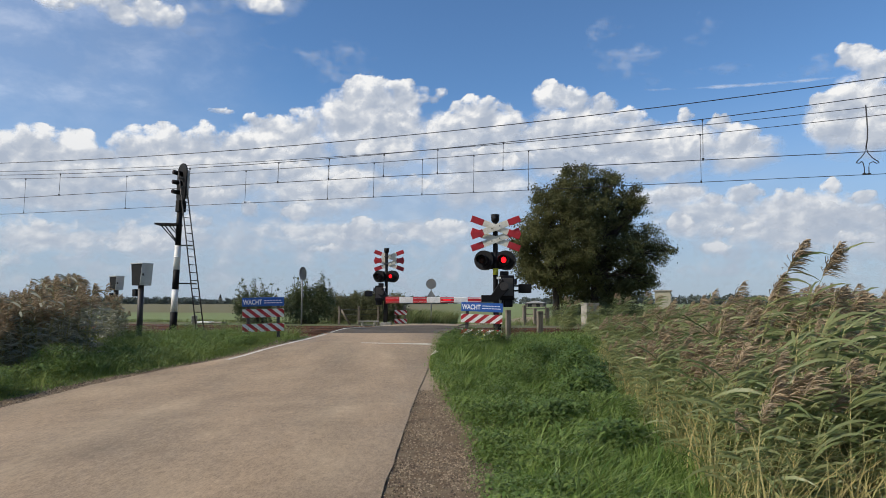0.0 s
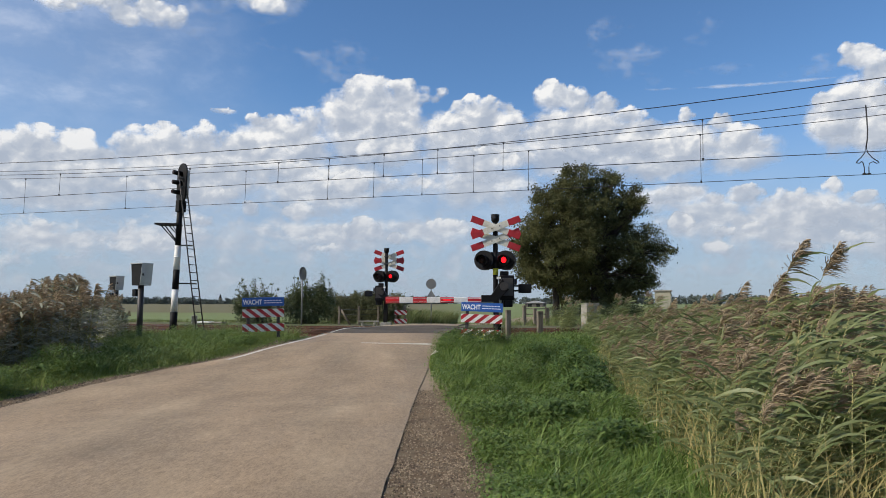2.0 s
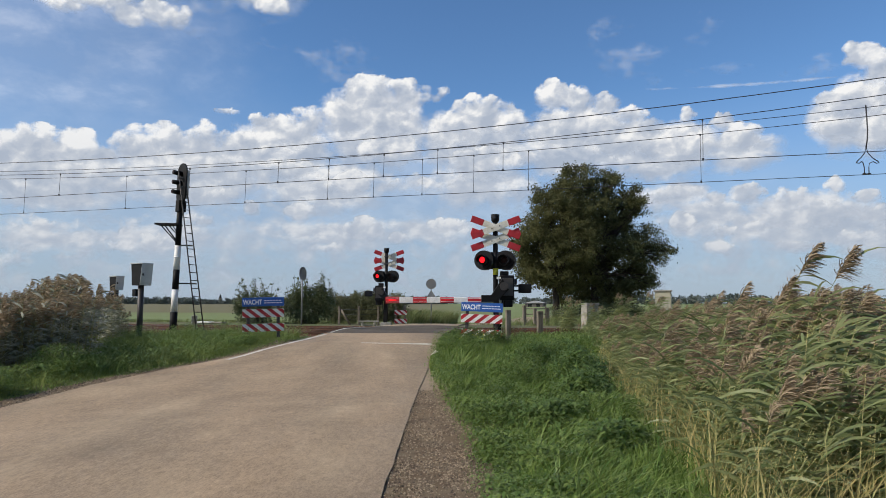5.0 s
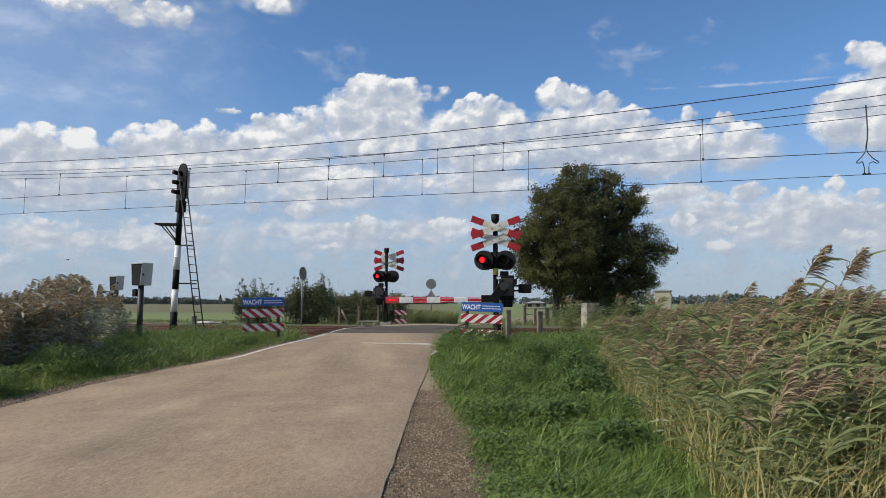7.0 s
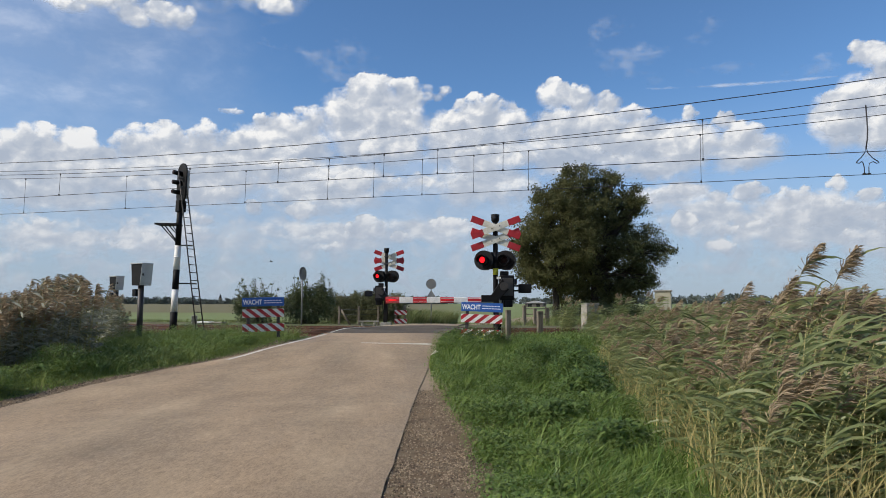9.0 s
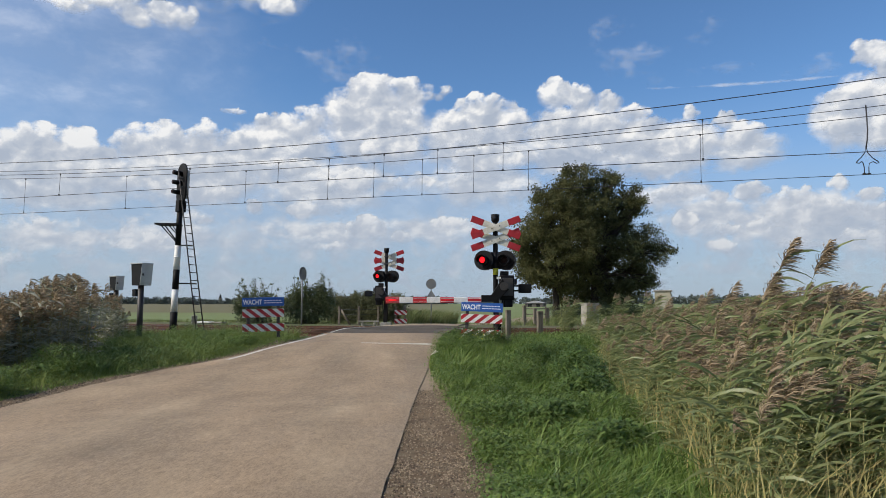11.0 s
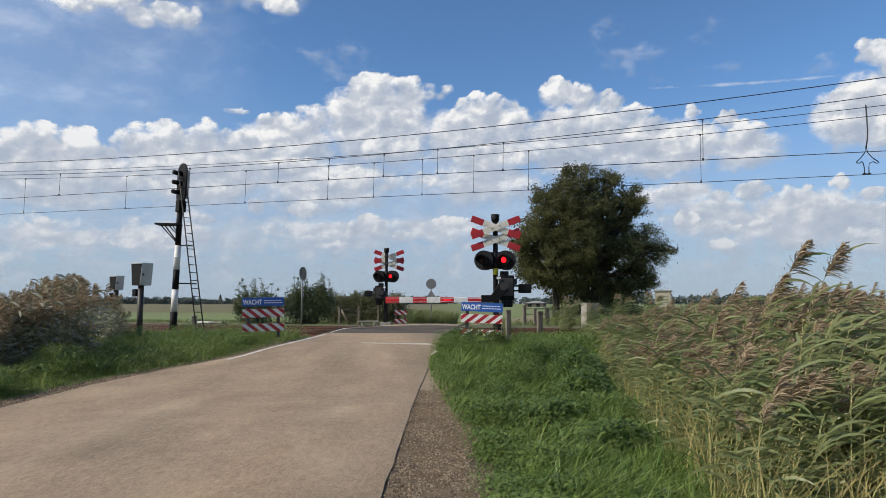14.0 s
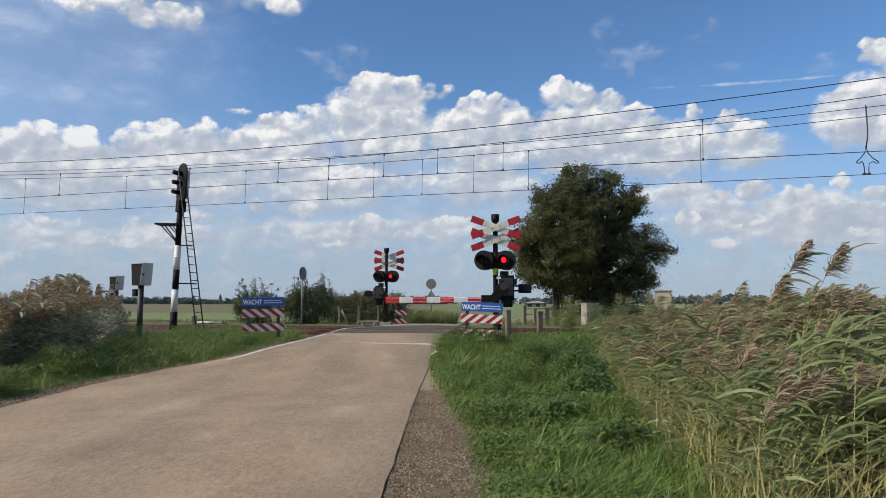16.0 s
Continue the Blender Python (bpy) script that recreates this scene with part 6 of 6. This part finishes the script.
tree(13.6, 58.5, 0.1, 6.0, 0.40, [lobe(-2.2, 12.7, 1.22, 1.12, -1.0), lobe(-0.3, 12.8, 1.37, 1.26, 1.5), lobe(1.5, 13.0, 0.97, 0.89, 1.2), lobe(-1.6, 11.2, 1.73, 1.59, 1.1), lobe(0.6, 11.2, 1.68, 1.54, 1.1), lobe(-0.6, 9.1, 2.14, 1.97, -1.1), lobe(1.7, 9.5, 1.22, 1.12, -0.7), lobe(3.5, 11.7, 0.97, 0.89, 0.5), lobe(4.2, 10.6, 0.71, 0.66, 0.8), lobe(2.7, 8.3, 1.12, 1.03, 1.3), lobe(0.5, 6.8, 2.44, 2.25, 1.4), lobe(2.5, 6.1, 1.83, 1.68, -1.5), lobe(4.3, 7.1, 1.27, 1.17, 0.4), lobe(5.8, 6.8, 1.22, 1.12, 0.6), lobe(6.6, 5.8, 0.76, 0.70, 0.0), lobe(5.7, 5.3, 0.71, 0.66, -1.2), lobe(4.0, 4.8, 1.27, 1.17, -0.1), lobe(4.4, 3.1, 0.92, 0.84, -1.5), lobe(2.0, 3.8, 1.93, 1.78, 1.6), lobe(-0.1, 3.8, 2.29, 2.11, 1.3), lobe(2.9, 2.7, 1.22, 1.12, 0.2), lobe(1.0, 2.4, 1.42, 1.31, -0.7), lobe(-1.1, 2.5, 1.42, 1.31, 1.5), lobe(2.0, 12.5, 0.61, 0.56, 0.3), lobe(-2.1, 4.8, 1.53, 1.40, 1.4), lobe(3.1, 10.3, 0.61, 0.56, 1.3), lobe(4.5, 3.8, 1.15, 1.1, 0.5), lobe(3.5, 3.0, 1.3, 1.1, -0.6), lobe(2.2, 2.3, 1.3, 1.1, 0.2), lobe(3.6, 10.6, 0.9, 0.9, 0.3), lobe(4.1, 9.9, 0.7, 0.8, -0.4), lobe(2.8, 8.6, 1.0, 0.9, 0.8)], 1280, 70, 0.25, 0.092, 92, "large spreading tree with a ragged dark crown", M_LEAF)


def shrub(x, y, z, lobes, clumps, per, spread, size, seed, label, shoots=0, shoot=0.8, material=None):
    """Leafy lobes on stems, with upright leafy shoots standing out of the top."""
    rng = np.random.default_rng(seed)
    t = thing("shrub", pose(x, y, z), label, "shrub", "shrubs beyond the tracks")
    v, q, c = leaf_cloud(rng, lobes, clumps, per, spread, size)
    sprigs = []
    for k in range(shoots):
        lb = lobes[k % len(lobes)]
        foot = Vector((lb[0] + rng.uniform(-0.9, 0.9) * lb[3], lb[1] + rng.uniform(-0.5, 0.5) * lb[4], lb[2] + 0.45 * lb[5]))
        tip = foot + Vector((rng.uniform(-0.25, 0.25), rng.uniform(-0.1, 0.1), rng.uniform(0.55, 1.1))) * shoot
        part("shoot", tube([foot, foot.lerp(tip, 0.5) + Vector((0.03, 0, 0)), tip], [0.014, 0.009, 0.004], 5), M_BARK, t)
        sprigs += [(*foot.lerp(tip, f), r, r, r * 1.3) for f, r in ((0.15, 0.13), (0.4, 0.11), (0.62, 0.09), (0.82, 0.06), (1.0, 0.04))]
    if sprigs:
        w, p, _ = leaf_cloud(rng, sprigs, shoots * 10, 9, 0.05, size * 0.85)
        v, q = join_arrays((v, q), (w, p))
    for lb in lobes:
        e = Vector(lb[:3])
        for s in range(3):
            tip = e + Vector((rng.uniform(-0.4, 0.4) * lb[3], 0, lb[5] * rng.uniform(0.5, 1.05)))
            part("stem", tube([(e.x * 0.4 + 0.1 * s, e.y * 0.4, 0), e * 0.7 + Vector((0, 0, 0.1)), tip], [0.035, 0.02, 0.006], 6), M_BARK, t)
    part("foliage", array_mesh("foliage", v, q), material or M_SHRUB, t, "small green leaves")
    return t


shrub(-9.6, 33.0, 0.2, [(0, 0, 0.9, 0.85, 0.6, 0.8), (0.35, 0, 1.4, 0.5, 0.4, 0.5), (-0.55, 0, 1.2, 0.4, 0.4, 0.5), (0.8, 0, 1.1, 0.45, 0.4, 0.6)], 250, 26, 0.13, 0.052, 95, "loose leafy shrub with upright shoots behind the boards", 16, 1.0)
shrub(-7.2, 34.0, 0.2, [(0, 0, 1.0, 1.1, 0.7, 0.9), (0.6, 0, 1.6, 0.55, 0.4, 0.6), (-0.35, 0, 1.6, 0.5, 0.4, 0.5), (1.1, 0, 1.2, 0.4, 0.4, 0.6)], 400, 28, 0.14, 0.052, 96, "loose leafy shrub with upright shoots by the sign pole", 22, 1.0)
shrub(-4.9, 38.0, 0.1, [(0, 0, 0.95, 1.5, 1.0, 0.9), (-1.0, 0, 0.9, 1.0, 0.8, 0.9), (1.1, 0, 0.9, 0.9, 0.8, 0.9), (0.2, 0, 1.4, 0.9, 0.6, 0.5)], 900, 32, 0.17, 0.05, 97, "dense grey-green willow hedge behind the far signal", 60, 0.55, M_WILLOW)
shrub(-2.9, 38.5, 0.1, [(0, 0, 0.9, 0.75, 0.7, 1.0)], 260, 28, 0.16, 0.05, 98, "grey-green bush beside the far signal", 14, 0.5, M_WILLOW)


shrub(12.6, 56.5, 0.05, [(-2.2, 0, 0.5, 1.2, 0.8, 0.7), (0.2, 0.3, 0.7, 1.6, 0.9, 0.9), (2.4, 0, 0.6, 1.5, 0.8, 0.9), (4.0, 0.2, 0.5, 1.0, 0.7, 0.7)], 620, 32, 0.17, 0.055, 99, "dark undergrowth at the foot of the trees", 24, 0.5)


def far_woods(name, x0, x1, y0, y1, count, h0, h1, size, seed, label):
    rng = np.random.default_rng(seed)
    x, y = rng.uniform(x0, x1, count), rng.uniform(y0, y1, count)
    h = rng.uniform(h0, h1, count) * (0.75 + 0.5 * np.array([noise.noise((a * 0.01, b * 0.004, seed)) for a, b in zip(x, y)]))
    lob = [(a, b, k * 0.5, k * rng.uniform(0.5, 0.9), k * 0.5, k * 0.52) for a, b, k in zip(x, y, h)]
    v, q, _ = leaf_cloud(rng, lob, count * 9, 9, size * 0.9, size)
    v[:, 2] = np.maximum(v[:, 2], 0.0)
    return tagged(part(name, array_mesh(name, v, q), M_HAZED_LEAF), label, "woods", kind="stuff")


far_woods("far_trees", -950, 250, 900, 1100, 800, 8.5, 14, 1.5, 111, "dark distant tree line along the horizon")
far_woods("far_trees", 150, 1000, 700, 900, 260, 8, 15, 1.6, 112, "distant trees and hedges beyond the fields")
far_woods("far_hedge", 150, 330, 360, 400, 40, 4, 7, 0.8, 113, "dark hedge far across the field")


# ---------------------------------------------------------------- the bird
def bird():
    b = thing("bird", pose(-75, 45, 4.7), "small dark bird flying low over the field", "bird")
    b.scale = (0.65, 0.65, 0.65)
    part("body", tube([(-0.13, 0, 0), (-0.08, 0, 0.005), (0, 0, 0), (0.08, 0, 0.01), (0.14, 0, 0.015), (0.17, 0, 0.01)], [0.012, 0.03, 0.045, 0.035, 0.024, 0.004], 8), M_BIRD, b)
    part("tail", prism([(-0.22, -0.003), (-0.11, -0.006), (-0.11, 0.006), (-0.22, 0.003)], 0.07), M_BIRD, b)
    wings = []
    for s in (-1, 1):
        v = [(-0.07, 0, 0), (0.06, 0, 0), (0.04, s * 0.16, 0.0), (-0.05, s * 0.28, 0), (-0.08, s * 0.14, 0)]
        low = [(p[0], p[1], -0.008) for p in v]
        n = len(v)
        me = array_mesh("wing", v + low, np.array([[0, 1, 2, 3, 4], [9, 8, 7, 6, 5]]), np.array([(i, n + i, n + (i + 1) % n, (i + 1) % n) for i in range(n)]))
        wings.append(part("wing", me, M_BIRD, b))
    return b, wings


flying_bird, bird_wings = bird()

# ---------------------------------------------------------------- what moves
# lean of the tallest reed over the clip: seconds and centimetres of its tip
GUST = [(-1, -4), (0, 0), (0.5, -14), (1, 0), (1.5, 14), (2, 0), (2.5, -8), (3, 3), (3.5, 17), (4, 21), (4.6, 15), (5.2, 9), (5.8, 14), (6.5, 18), (7, 17), (7.5, 15), (8, 15), (8.5, 8), (9, 12), (9.6, 5), (10.3, -6), (11.3, -8), (11.6, -2), (12, 4), (12.5, -9), (13, -19), (13.2, -19.5), (13.5, -15), (14, 2), (14.5, -4), (15, 5), (15.5, 11), (16, 2), (17, 0)]


def gust(t):
    return float(np.interp(t, [g[0] for g in GUST], [g[1] for g in GUST]))


def motions():
    # reeds rock about their feet
    for i, (ob, place, turn, gain, delay) in enumerate(SWAYING):
        rows = []
        for t in np.arange(0, 16.01, 0.5):
            lean = gain * (0.248 * gust(t - delay) + (0.0 if gain == 1.0 else 0.9 * math.sin(2.9 * t + i)))
            rows.append((float(t), pose(*place, 0.4 * lean * math.sin(i), lean, 0) @ pose(0, 0, 0, 0, 0, turn)))
        walk(ob, rows)
    # the two lamps of each signal flash in turn: each lens turns its lit or its dark face to the road
    period, start, left_for = 0.6635, 0.12, 0.383
    changes = []
    for k in range(-1, 25):
        on = start + k * period
        changes += [(on, "left"), (on + left_for - (0.035 if 6 < on < 9 else 0), "right")]
    for lens, home, side in [(a, b, "left") for a, b in FLASH_LEFT] + [(a, b, "right") for a, b in FLASH_RIGHT]:
        turn = 0.0 if side == "right" else 180.0
        rows = [(0.0, home @ pose(0, 0, 0, 0, 0, turn))]
        for t, lit in changes:
            if not 0.06 < t < 15.9:
                continue
            for a, d in zip((0, 20, 100, 180), (-0.034, 0.0, 0.034, 0.067)):
                rows.append((t + d, home @ pose(0, 0, 0, 0, 0, turn + a)))
            turn += 180.0
        rows.append((16.0, home @ pose(0, 0, 0, 0, 0, turn)))
        walk(lens, rows)
    # clouds drift to the right and swell upwards
    for ob, angle, rise in ((clouds_slow, -0.2, 0.3), (clouds_mid, -0.62, 0.3), (clouds_body, -0.45, 0.2), (clouds_quick, -1.45, 0.1), (clouds_wispy, -0.3, 0.1), (vapour_trail, -0.3, 0.15)):
        walk(ob, [(0.0, pose(*EYE, 0, 0, 0)), (8.0, pose(*EYE, rise / 2, 0, angle / 2)), (16.0, pose(*EYE, rise, 0, angle))])
    # the bird crosses low over the field, then makes off behind the trees
    rows = [(0.0, pose(-74.8, 45, 4.9)), (6.5, pose(-29.6, 45, 4.68)), (6.9, pose(-26.75, 45, 4.6)), (7.3, pose(-23.95, 45, 4.4)), (7.8, pose(-20.4, 45, 4.7)), (8.4, pose(-16.3, 45, 4.55)), (9.2, pose(-10.8, 47, 4.4, 0, 0, 15))]
    rows += [(10.2, pose(-3.5, 56, 4.0, 0, 0, 45)), (11.3, pose(4.0, 72, 3.6, 0, 0, 55)), (13.0, pose(14.0, 90, 3.2, 0, 0, 40)), (16.0, pose(34.0, 110, 3.0, 0, 0, 20))]
    walk(flying_bird, rows)
    for s, w in zip((-1, 1), bird_wings):
        walk(w, [(round(k * 0.1, 2), pose(0, 0, 0.01, s * (10 + 38 * math.sin(k * 2.4)), 0, 0)) for k in range(161)])


motions()
